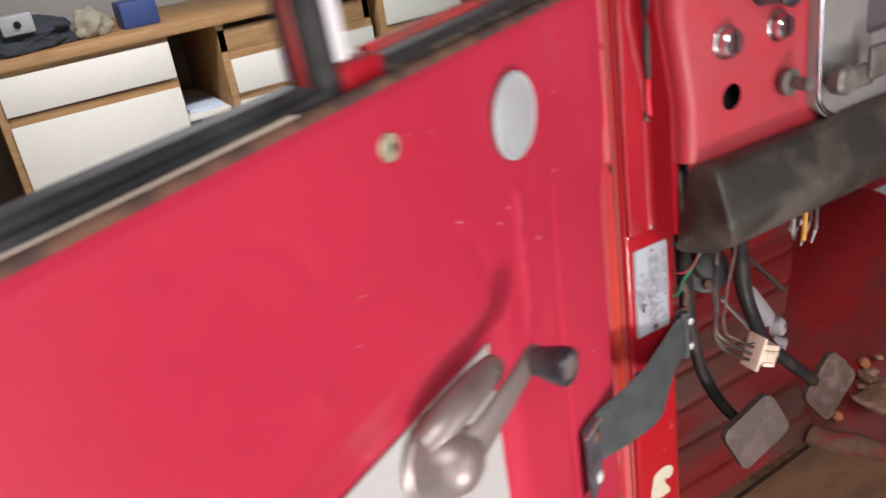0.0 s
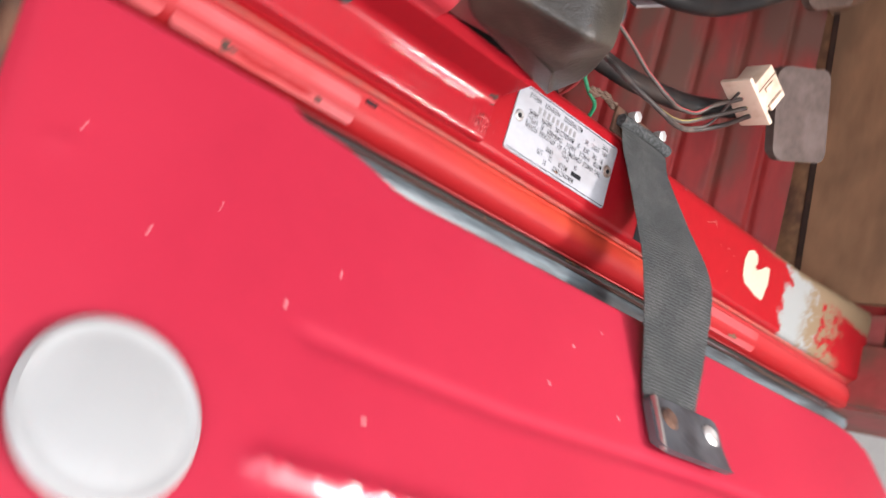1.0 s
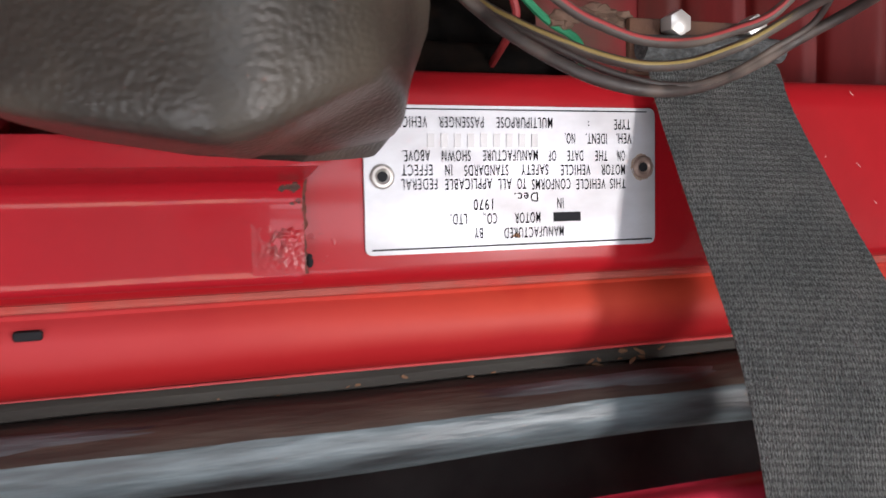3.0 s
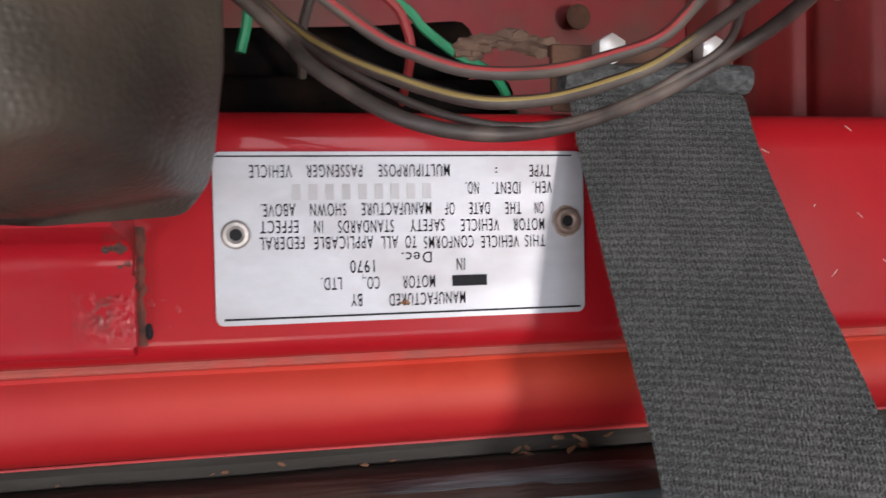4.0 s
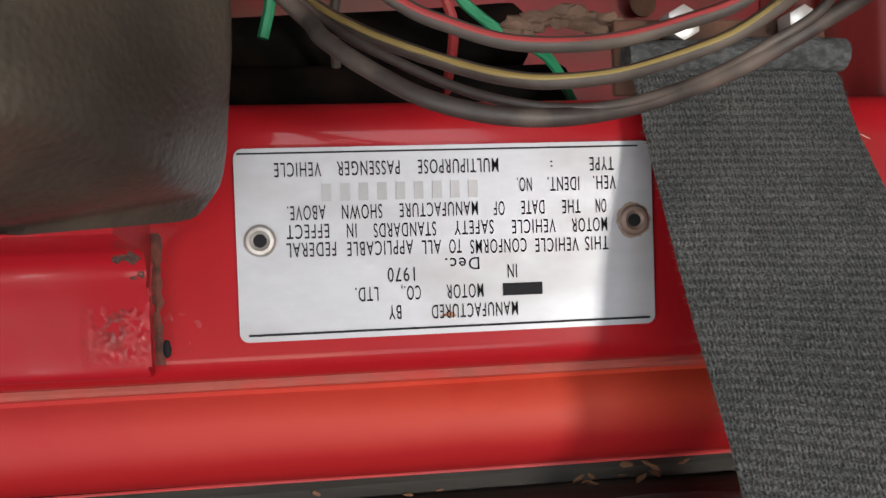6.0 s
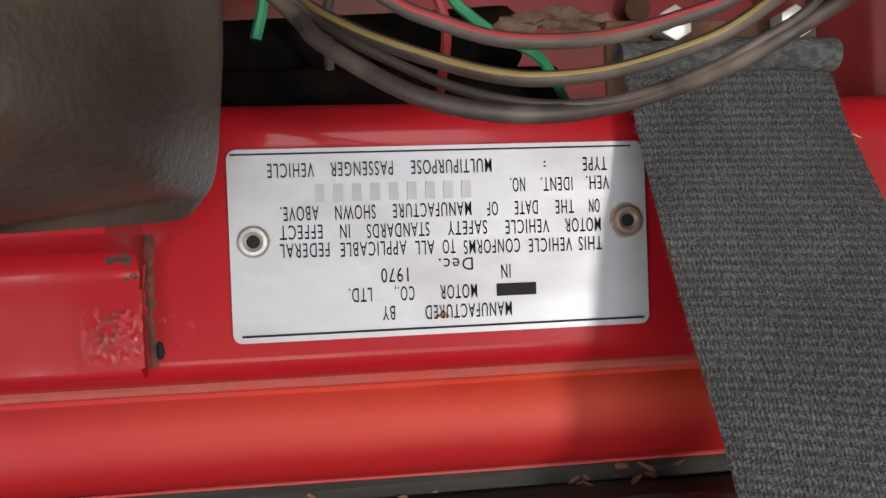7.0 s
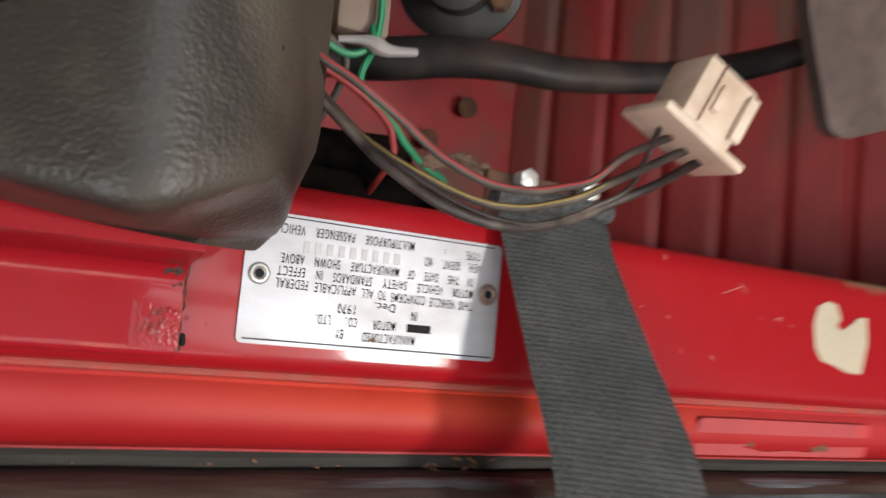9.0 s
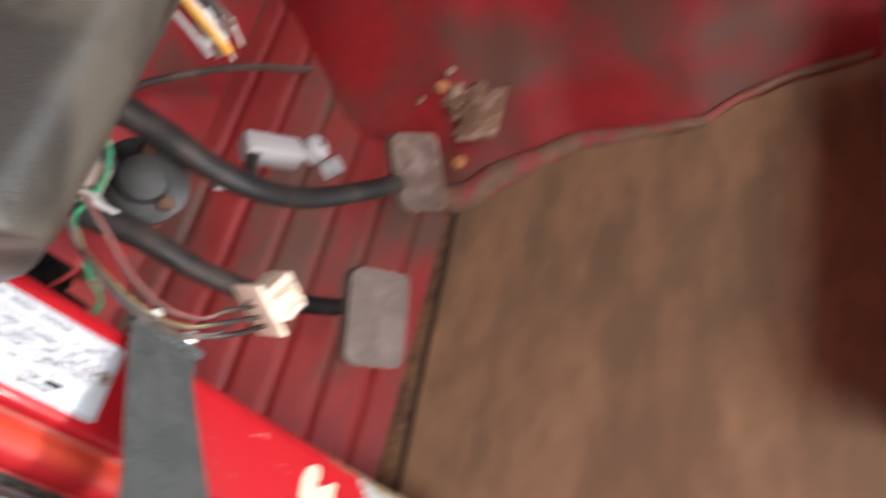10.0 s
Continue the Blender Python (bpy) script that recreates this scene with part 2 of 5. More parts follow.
def worn_post_material():
    """Red paint worn to primer and mud towards the foot of the post."""
    m = material("worn_red_paint", (0.295, 0.0078, 0.0122), 0.34, vary=0.10, grain=90, blotch=14, bump=0.05, coat=0.5, spec=0.15)
    t = m.node_tree
    p = t.nodes["Principled BSDF"]
    co = t.nodes.new("ShaderNodeTexCoord")
    xyz = t.nodes.new("ShaderNodeSeparateXYZ")
    t.links.new(co.outputs["Object"], xyz.inputs[0])
    nz = t.nodes.new("ShaderNodeTexNoise")
    nz.inputs["Scale"].default_value, nz.inputs["Detail"].default_value, nz.inputs["Roughness"].default_value = 55, 7, 0.65
    t.links.new(co.outputs["Object"], nz.inputs["Vector"])

    def calc(op, a, b, c=0.0):
        n = t.nodes.new("ShaderNodeMath")
        n.operation = op
        for k, v in enumerate((a, b, c)):
            if isinstance(v, (int, float)):
                n.inputs[k].default_value = v
            else:
                t.links.new(v, n.inputs[k])
        return n.outputs[0]

    def ramp(value, lo, hi):
        r = t.nodes.new("ShaderNodeMapRange")
        r.interpolation_type = "SMOOTHSTEP"
        r.inputs["From Min"].default_value, r.inputs["From Max"].default_value = lo, hi
        t.links.new(value, r.inputs["Value"])
        return r.outputs[0]

    wob = calc("MULTIPLY_ADD", nz.outputs[0], 0.09, -0.045)
    z = calc("ADD", xyz.outputs[2], wob)
    primer = calc("MULTIPLY", ramp(z, 0.893, 0.884), ramp(z, 0.815, 0.824))
    edge = ramp(calc("MULTIPLY_ADD", nz.outputs[0], 0.020, calc("MULTIPLY_ADD", xyz.outputs[2], -0.085, xyz.outputs[0])), -0.0170, -0.0110)
    low = calc("MULTIPLY", ramp(z, 0.862, 0.840), ramp(z, 0.770, 0.800))
    mud = calc("MAXIMUM", calc("MULTIPLY", low, ramp(nz.outputs[0], 0.42, 0.52)), calc("MULTIPLY", edge, ramp(xyz.outputs[2], 1.06, 1.02)))
    old = p.inputs["Base Color"].links[0].from_socket
    rough = p.inputs["Roughness"].links[0].from_socket
    for mask, colour in ((primer, (0.25, 0.26, 0.25)), (mud, (0.20, 0.140, 0.085))):
        mx = t.nodes.new("ShaderNodeMix")
        mx.data_type = "RGBA"
        t.links.new(mask, mx.inputs["Factor"])
        t.links.new(old, mx.inputs["A"])
        mx.inputs["B"].default_value = (*colour, 1)
        old = mx.outputs["Result"]
    t.links.new(old, p.inputs["Base Color"])
    bare_mask = calc("MAXIMUM", primer, mud)
    t.links.new(calc("MULTIPLY_ADD", bare_mask, 0.45, rough), p.inputs["Roughness"])
    t.links.new(calc("MULTIPLY_ADD", bare_mask, -0.34, 0.36), p.inputs["Coat Weight"])
    return m


def webbing_material():
    """Ribbed grey-black webbing: cross ribs with a twill in them."""
    m = material("webbing", (0.110, 0.119, 0.117), 0.9, vary=0.75, grain=1000, blotch=40, bump=0.4, second=(0.155, 0.160, 0.155), second_amount=0.5)
    t = m.node_tree
    p = t.nodes["Principled BSDF"]
    uv = t.nodes.new("ShaderNodeUVMap")
    wav = t.nodes.new("ShaderNodeTexWave")
    wav.bands_direction = "X"
    wav.inputs["Scale"].default_value, wav.inputs["Distortion"].default_value = 145.0, 8.0
    wav.inputs["Detail"].default_value, wav.inputs["Detail Scale"].default_value = 4.0, 9.0
    t.links.new(uv.outputs[0], wav.inputs["Vector"])
    wv2 = t.nodes.new("ShaderNodeTexWave")
    wv2.bands_direction = "Y"
    wv2.inputs["Scale"].default_value, wv2.inputs["Distortion"].default_value = 330.0, 7.0
    t.links.new(uv.outputs[0], wv2.inputs["Vector"])
    ad = t.nodes.new("ShaderNodeMath")
    ad.operation = "MULTIPLY_ADD"
    ad.inputs[1].default_value = 0.5
    t.links.new(wv2.outputs["Fac"], ad.inputs[0])
    t.links.new(wav.outputs["Fac"], ad.inputs[2])
    # rib gaps are darkened in the colour too, so the weave shows
    old = p.inputs["Base Color"].links[0].from_socket
    mul = t.nodes.new("ShaderNodeMix")
    mul.data_type, mul.blend_type = "RGBA", "MULTIPLY"
    mul.inputs["Factor"].default_value = 1.0
    gr = t.nodes.new("ShaderNodeMapRange")
    gr.inputs["From Max"].default_value, gr.inputs["To Min"].default_value, gr.inputs["To Max"].default_value = 1.5, 0.26, 1.52
    t.links.new(ad.outputs[0], gr.inputs["Value"])
    t.links.new(old, mul.inputs["A"])
    t.links.new(gr.outputs[0], mul.inputs["B"])
    t.links.new(mul.outputs["Result"], p.inputs["Base Color"])
    b2 = t.nodes.new("ShaderNodeBump")
    b2.inputs["Strength"].default_value, b2.inputs["Distance"].default_value = 1.0, 0.0014
    t.links.new(ad.outputs[0], b2.inputs["Height"])
    t.links.new(b2.outputs[0], p.inputs["Normal"])
    return m


webbing = webbing_material()


def plain(name, base, rough=0.5, metal=0.0):
    return material(name, base, rough, metal, vary=0.12, grain=200, blotch=40, bump=0.05)


def glass_material():
    m = bpy.data.materials.new("glass")
    m.use_nodes = True
    p = m.node_tree.nodes["Principled BSDF"]
    p.inputs["Base Color"].default_value = (0.92, 0.95, 0.93, 1)
    p.inputs["Roughness"].default_value = 0.02
    p.inputs["Transmission Weight"].default_value = 1.0
    p.inputs["IOR"].default_value = 1.05
    return m


glass = glass_material()


# ---------------------------------------------------------------- mesh helpers
def part(name, bm, mat, parent=None, label="", smooth=True):
    me = bpy.data.meshes.new(name)
    bmesh.ops.recalc_face_normals(bm, faces=bm.faces)
    bm.to_mesh(me)
    bm.free()
    me.materials.append(mat)
    if smooth:
        me.polygons.foreach_set("use_smooth", [True] * len(me.polygons))
        me.set_sharp_from_angle(angle=radians(38))
    ob = new(name, me)
    ob.parent = parent
    if label:
        ob["label"] = label
    return ob


def thing(name, label, category, kind="", group=""):
    return tagged(new(name), label, category, group, kind)


def empty_bm():
    return bmesh.new()


def box(bm, x0, x1, y0, y1, z0, z1, bevel=0.0, m=None, seg=2):
    b = bmesh.new()
    bmesh.ops.create_cube(b, size=1)
    for v in b.verts:
        v.co = Vector((x0 + (v.co.x + 0.5) * (x1 - x0), y0 + (v.co.y + 0.5) * (y1 - y0), z0 + (v.co.z + 0.5) * (z1 - z0)))
    if bevel:
        bmesh.ops.bevel(b, geom=b.edges[:], offset=bevel, segments=seg, affect="EDGES", profile=0.5)
    join(bm, b, m)
    return bm


def join(bm, b, m=None):
    if m is not None:
        b.transform(m)
    me = bpy.data.meshes.new("scrap")
    b.to_mesh(me)
    b.free()
    bm.from_mesh(me)
    bpy.data.meshes.remove(me)


def lathe(profile, m=None, n=28, bm=None):
    """A turned body: (radius, height) pairs round the local z axis."""
    b = bmesh.new()
    rings = []
    for r, h in profile:
        rings.append([b.verts.new((r * math.cos(2 * math.pi * k / n), r * math.sin(2 * math.pi * k / n), h)) for k in range(n)])
    for a, c in zip(rings, rings[1:]):
        for k in range(n):
            b.faces.new((a[k], a[(k + 1) % n], c[(k + 1) % n], c[k]))
    b.faces.new(rings[0][::-1])
    b.faces.new(rings[-1])
    out = bm or bmesh.new()
    join(out, b, m)
    return out


def smooth_line(points, per=8):
    """A smooth line through the points."""
    ps = [Vector(p) for p in points]
    ps = [2 * ps[0] - ps[1]] + ps + [2 * ps[-1] - ps[-2]]
    out = []
    for a, b, c, d in zip(ps, ps[1:], ps[2:], ps[3:]):
        for k in range(per):
            s = k / per
            out.append(0.5 * (2 * b + (c - a) * s + (2 * a - 5 * b + 4 * c - d) * s * s + (3 * b - a - 3 * c + d) * s ** 3))
    out.append(ps[-2].copy())
    return out


def tube(points, radius, n=10, per=8, bm=None, flat=1.0):
    """A round bar along a smooth line; radius may be a list along it."""
    line = smooth_line(points, per) if per > 1 else [Vector(p) for p in points]
    b = bm or bmesh.new()
    rad = radius if isinstance(radius, (list, tuple)) else [radius]
    rings, side = [], None
    for i, p in enumerate(line):
        d = (line[min(i + 1, len(line) - 1)] - line[max(i - 1, 0)]).normalized()
        if side is None:
            side = d.orthogonal().normalized()
        side = (side - d * side.dot(d)).normalized()
        other = d.cross(side)
        f = i / (len(line) - 1) * (len(rad) - 1)
        k0 = min(int(f), len(rad) - 1)
        r = rad[k0] + (rad[min(k0 + 1, len(rad) - 1)] - rad[k0]) * (f - k0)
        rings.append([b.verts.new(p + r * (math.cos(2 * math.pi * k / n) * side + flat * math.sin(2 * math.pi * k / n) * other)) for k in range(n)])
    for a, c in zip(rings, rings[1:]):
        for k in range(n):
            b.faces.new((a[k], a[(k + 1) % n], c[(k + 1) % n], c[k]))
    b.faces.new(rings[0][::-1])
    b.faces.new(rings[-1])
    return b


def extrude_profile(points, z0, z1, steps=1, bm=None, warp=None):
    """A closed outline in x, y drawn up from z0 to z1."""
    b = bm or bmesh.new()
    rings = []
    for k in range(steps + 1):
        z = z0 + (z1 - z0) * k / steps
        ring = []
        for x, y in points:
            co = Vector((x, y, z))
            ring.append(b.verts.new(warp(co) if warp else co))
        rings.append(ring)
    n = len(points)
    for a, c in zip(rings, rings[1:]):
        for k in range(n):
            b.faces.new((a[k], a[(k + 1) % n], c[(k + 1) % n], c[k]))
    b.faces.new(rings[0][::-1])
    b.faces.new(rings[-1])
    return b


def arc(cx, cy, r, a0, a1, n=6):
    return [(cx + r * math.cos(radians(a0 + (a1 - a0) * k / n)), cy + r * math.sin(radians(a0 + (a1 - a0) * k / n))) for k in range(n + 1)]


def sheet_with_holes(outer, holes, depth, m=None):
    """A flat sheet in local x, y with openings, given a thickness towards local -z."""
    b = bmesh.new()
    edges = []
    for loop in [outer] + holes:
        vs = [b.verts.new((x, y, 0)) for x, y in loop]
        edges += [b.edges.new((vs[i], vs[(i + 1) % len(vs)])) for i in range(len(vs))]
    bmesh.ops.triangle_fill(b, edges=edges, use_beauty=True)
    faces = b.faces[:]
    ext = bmesh.ops.extrude_face_region(b, geom=faces)
    for v in [g for g in ext["geom"] if isinstance(g, bmesh.types.BMVert)]:
        v.co.z -= depth
    if m is not None:
        b.transform(m)
    return b


def ring_points(cx, cy, r, n=24, ry=None):
    ry = ry or r
    return [(cx + r * math.cos(2 * math.pi * k / n), cy + ry * math.sin(2 * math.pi * k / n)) for k in range(n)]


def rounded_rect(x0, x1, y0, y1, r, n=5):
    return arc(x1 - r, y1 - r, r, 0, 90, n) + arc(x0 + r, y1 - r, r, 90, 180, n) + arc(x0 + r, y0 + r, r, 180, 270, n) + arc(x1 - r, y0 + r, r, 270, 360, n)


def basis(origin, ex, ey):
    """A pose whose local x and y lie along the given ways."""
    ex, ey = Vector(ex).normalized(), Vector(ey).normalized()
    ez = ex.cross(ey).normalized()
    m = Matrix((ex, ey, ez)).transposed().to_4x4()
    m.translation = Vector(origin)
    return m


def blob(outline, thick, m, seed=0, rough=0.0006, bm=None):
    """A thin, uneven patch lying on a face."""
    rnd = random.Random(seed)
    b = bmesh.new()
    n = len(outline)
    base = [b.verts.new((x, y, 0)) for x, y in outline]
    cx, cy = sum(p[0] for p in outline) / n, sum(p[1] for p in outline) / n
    mid = [b.verts.new((cx + 0.8 * (x - cx) + rnd.uniform(-rough, rough), cy + 0.8 * (y - cy) + rnd.uniform(-rough, rough), thick * rnd.uniform(0.7, 1.2))) for x, y in outline]
    for i in range(n):
        b.faces.new((base[i], base[(i + 1) % n], mid[(i + 1) % n], mid[i]))
    b.faces.new(mid)
    out = bm or bmesh.new()
    join(out, b, m)
    return out


def text_mesh(words, ex_size):
    cu = bpy.data.curves.new("letters", "FONT")
    cu.body, cu.size, cu.offset, cu.space_character = words, ex_size, 0.003, 1.18
    ob = bpy.data.objects.new("letters", cu)
    scene.collection.objects.link(ob)
    me = bpy.data.meshes.new_from_object(ob.evaluated_get(bpy.context.evaluated_depsgraph_get()))
    bpy.data.objects.remove(ob)
    bpy.data.curves.remove(cu)
    return me


# ---------------------------------------------------------------- garage
tagged(part("floor", box(empty_bm(), -4.2, 4.2, -4.2, 5.2, -0.1, 0.0), concrete), "stained grey concrete garage floor", "floor", kind="structure")
# wall_back_4 is unseen, put there to keep the middle reflections dark
for nm, dims in (("wall_front", (-4.2, 4.2, 5.2, 5.35, 0, 2.7)), ("wall_side", (-4.35, -4.2, -4.2, 5.35, 0, 2.7)), ("wall_far", (4.2, 4.35, -4.2, 5.35, 0, 2.7)),
                 ("wall_back_1", (-4.2, -2.35, -4.35, -4.2, 0, 2.7)), ("wall_back_2", (3.3, 4.2, -4.35, -4.2, 0, 2.7)), ("wall_back_4", (-1.15, 0.80, -4.35, -4.2, 0.86, 2.35)), ("wall_back_3", (-3.3, 3.3, -4.35, -4.2, 2.35, 2.7))):
    tagged(part(nm, box(empty_bm(), *dims), plaster), "plain grey plastered garage wall", "wall", kind="structure")
tagged(part("ceiling", box(empty_bm(), -4.35, 4.35, -4.35, 5.35, 2.7, 2.8), plaster), "plain pale garage ceiling", "ceiling", kind="structure")
tagged(part("ground", box(empty_bm(), -60, 60, -90, -4.36, -0.12, -0.02), concrete), "grey paved drive outside the garage", "ground", kind="structure")


# housings for the added ceiling fill
def fill_housing(x, y, across):
    t = thing("fill_housing", "white housing under the ceiling for an unseen fill light", "ceiling light")
    sx, sy = (0.62, 0.09) if across else (0.09, 0.62)
    part("housing", box(empty_bm(), x - sx, x + sx, y - sy, y + sy, 2.62, 2.7, 0.01), white_face, t)
    return t


fill_housing(-1.08, -1.8, False)
fill_housing(-0.52, -1.8, False)
fill_housing(0.4, 3.0, True)

# body assumed for the unseen key light
wl = thing("work_light", "small work light on a low black stand", "work light")
wm = Matrix.Translation((-0.128, -1.186, 0.636)) @ Matrix.Rotation(radians(-5), 4, "Z") @ Matrix.Rotation(radians(23), 4, "X")
part("case", box(empty_bm(), -0.070, 0.070, -0.030, 0.030, -0.060, 0.060, 0.010, wm), plain("yellow_plastic", (0.5, 0.33, 0.03)), wl)
part("pole", tube([(-0.128, -1.186, 0.02), (-0.128, -1.186, 0.58)], 0.010, 10, 1), black_paint, wl)
for k in range(3):
    a = radians(90 + 120 * k)
    part("foot", tube([(-0.128, -1.186, 0.05), (-0.128 + 0.16 * math.cos(a), -1.186 + 0.16 * math.sin(a), 0.007)], 0.007, 8, 1), black_paint, wl)

# ---- workbench along the front wall
BY, BZ = 4.2, 1.055
bench = thing("workbench", "oak workbench with white laminate drawer fronts", "workbench")
part("worktop", box(empty_bm(), -2.6, 3.6, BY - 0.04, 5.19, BZ - 0.055, BZ, 0.006), oak, bench, "oak worktop with worn front edge")


def drawer_unit(x0, x1, fronts, depth=0.9):
    part("carcass", box(box(box(empty_bm(), x0, x0 + 0.045, BY, BY + depth, 0.02, BZ - 0.056, 0.003), x1 - 0.045, x1, BY, BY + depth, 0.02, BZ - 0.056, 0.003),
                        x0 + 0.046, x1 - 0.046, BY + 0.02, BY + depth, 0.02, 0.06), oak, bench)
    for z0, z1 in fronts:
        part("rail", box(empty_bm(), x0 + 0.046, x1 - 0.046, BY, BY + 0.05, z1 + 0.001, z1 + 0.045, 0.002), oak, bench)
        part("drawer_front", box(empty_bm(), x0 + 0.04, x1 - 0.005, BY - 0.018, BY + 0.019, z0, z1, 0.004), white_face, bench, "white laminate drawer front")
    # board coloured as the shade at the back of the unit
    part("back_board", box(empty_bm(), x0 + 0.046, x1 - 0.046, BY + 0.3, BY + 0.32, 0.07, BZ - 0.06), shaded_wood, bench)


drawer_unit(-0.435, 0.495, [(0.775, 0.972), (0.29, 0.718), (0.06, 0.245)])
drawer_unit(0.765, 1.72, [(0.602, 0.795), (0.20, 0.555)])
drawer_unit(-1.75, -0.75, [(0.775, 0.972), (0.29, 0.718), (0.06, 0.245)])
drawer_unit(1.78, 2.75, [(0.775, 0.972), (0.29, 0.718), (0.06, 0.245)])
part("rail", box(empty_bm(), 0.766, 1.719, BY, BY + 0.05, 0.842, 0.965, 0.002), oak, bench)
part("lower_shelf", box(empty_bm(), 0.50, 0.76, BY + 0.05, BY + 0.85, 0.50, 0.53, 0.003), white_face, bench)
part("rear_panel", box(empty_bm(), -2.6, 3.6, 5.10, 5.12, 0.1, BZ - 0.06), shaded_wood, bench)


def clutter_box(name, label, cat, mat, x0, x1, y0, y1, z0, z1, bev=0.01):
    return tagged(part(name, box(empty_bm(), x0, x1, y0, y1, z0, z1, bev), mat), label, cat)


dark_cloth = material("dark_cloth", (0.03, 0.034, 0.045), 0.9, vary=0.4, grain=30, blotch=8, bump=0.4)
tan_cloth = material("tan_cloth", (0.30, 0.27, 0.20), 0.9, vary=0.35, grain=25, blotch=9, bump=0.5)


def crumpled(name, label, cat, mat, c, size, seed):
    b = bmesh.new()
    bmesh.ops.create_icosphere(b, subdivisions=4, radius=1)
    for v in b.verts:
        d = 1 + 0.35 * noise.noise(v.co * 1.7 + Vector((seed, 0, 0))) + 0.12 * noise.noise(v.co * 5 + Vector((0, seed, 0)))
        v.co = Vector((v.co.x * size[0] * d, v.co.y * size[1] * d, max(v.co.z * size[2] * d, -size[2] * 0.6)))
    low = min(v.co.z for v in b.verts)
    b.transform(Matrix.Translation((c[0], c[1], c[2] - low)))
    return tagged(part(name, b, mat), label, cat)


crumpled("jacket", "dark crumpled jacket lying on the workbench", "jacket", dark_cloth, (-0.25, BY + 0.22, BZ), (0.34, 0.18, 0.10), 3)
crumpled("rag", "tan crumpled rag on the workbench", "rag", tan_cloth, (0.16, BY + 0.20, BZ), (0.10, 0.09, 0.09), 8)
radio = thing("small_radio", "grey boxy radio standing on the workbench", "radio")
part("case", box(empty_bm(), -0.28, -0.12, BY + 0.02, BY + 0.08, BZ + 0.10, BZ + 0.20, 0.012), plug, radio)
part("dial", lathe([(0.018, 0), (0.018, 0.012), (0.012, 0.016)], basis((-0.2, BY + 0.02, BZ + 0.15), (1, 0, 0), (0, 0, 1))), flat_black, radio)
clutter_box("blue_tub", "dark blue plastic tub on the workbench", "tub", plain("blue_plastic", (0.03, 0.06, 0.20)), 0.32, 0.52, BY + 0.15, BY + 0.35, BZ, BZ + 0.14)
clutter_box("tool_case", "grey plastic tool case on the workbench", "tool case", plain("grey_case", (0.22, 0.24, 0.27)), 2.40, 2.95, BY + 0.1, BY + 0.4, BZ, BZ + 0.16)
clutter_box("paper_sheet", "pale blue folded paper on the lower shelf", "paper", plain("pale_paper", (0.55, 0.63, 0.75), 0.8), 0.53, 0.74, BY + 0.1, BY + 0.5, 0.53, 0.55, 0.002)
hang = thing("cloth_bag", "pink and pale blue cloth bag hanging before the drawers", "bag")
part("sack", box(empty_bm(), 1.10, 1.26, BY - 0.09, BY - 0.022, 0.60, 0.82, 0.03, seg=3), plain("pink_cloth", (0.55, 0.38, 0.46), 0.9), hang)
part("loop", tube([(1.13, BY - 0.05, 0.81), (1.15, BY - 0.05, 0.87), (1.21, BY - 0.05, 0.87), (1.23, BY - 0.05, 0.81)], 0.006), plain("blue_cord", (0.10, 0.10, 0.25)), hang)

# ---------------------------------------------------------------- vehicle body round the door post
body = thing("vehicle_body", "red painted body of an old off-road vehicle", "vehicle body")

# door post: flat rear face, rounded outer corner, folded back on the inner side
post = [(0.0565, 0.055), (0.0565, 0.0065)] + [(0.0458 + 0.0107 * math.cos(radians(a)), 0.0065 - 0.0065 * math.sin(radians(a))) for a in range(12, 91, 13)] + arc(-0.0035, 0.0065, 0.0065, 270, 188, 6) + [(-0.0105, 0.014), (-0.0105, 0.055)]


def post_warp(co):
    low = max(0.0, min(1.0, (0.86 - co.z) / 0.16))
    return Vector((co.x + (0.010 * low if co.x > 0.04 else 0.0), co.y + 0.0003 * noise.noise(co * 30), co.z))


door_post = part("door_post", extrude_profile(post, 0.715, 1.56, 60, warp=post_warp), worn_post_material(), body, "red door post worn to primer at its foot")
# jamb band that slopes outwards and forwards beside it
band = [(-0.0112, 0.060), (-0.0112, 0.0090), (-0.0130, 0.0078)] + [(-0.0246 + 0.0132 * math.sin(radians(a)), 0.0160 - 0.0120 * math.cos(radians(a))) for a in range(52, -63, -6)] + [(-0.0372, 0.0125), (-0.0378, 0.016), (-0.0378, 0.060)]
part("jamb_band", extrude_profile(band, 0.715, 1.56, 30, warp=lambda c: Vector((c.x + 0.0005 * noise.noise(c * 14), c.y, c.z))), orange, body, "orange-red jamb edge with its outer shade painted in")
part("seam_sealer", tube([(-0.0110, 0.0066, 0.72 + 0.083 * k) for k in range(11)], [0.0015, 0.0018, 0.0014, 0.0016], 8, 4), material("tan_sealer", (0.30, 0.06, 0.045), 0.7, vary=0.25, grain=200, blotch=70, bump=0.2, second=(0.38, 0.04, 0.03), second_amount=0.5), body)

def lean(z):
    """The side of the cowl leans outwards towards the top."""
    return max(-0.014, min(0.0, 0.008 - (z - 1.36) * 0.18))


def cover_step(z):
    """The cover bulges a little over the weld."""
    s = max(0.0, min(1.0, (1.306 - z) / 0.030))
    return s * s * (3 - 2 * s)


def cover_wave(c):
    """Slight waves in the hand-beaten cover."""
    return 0.0005 * noise.noise(c * 24) + 0.00012 * noise.noise(c * 110)


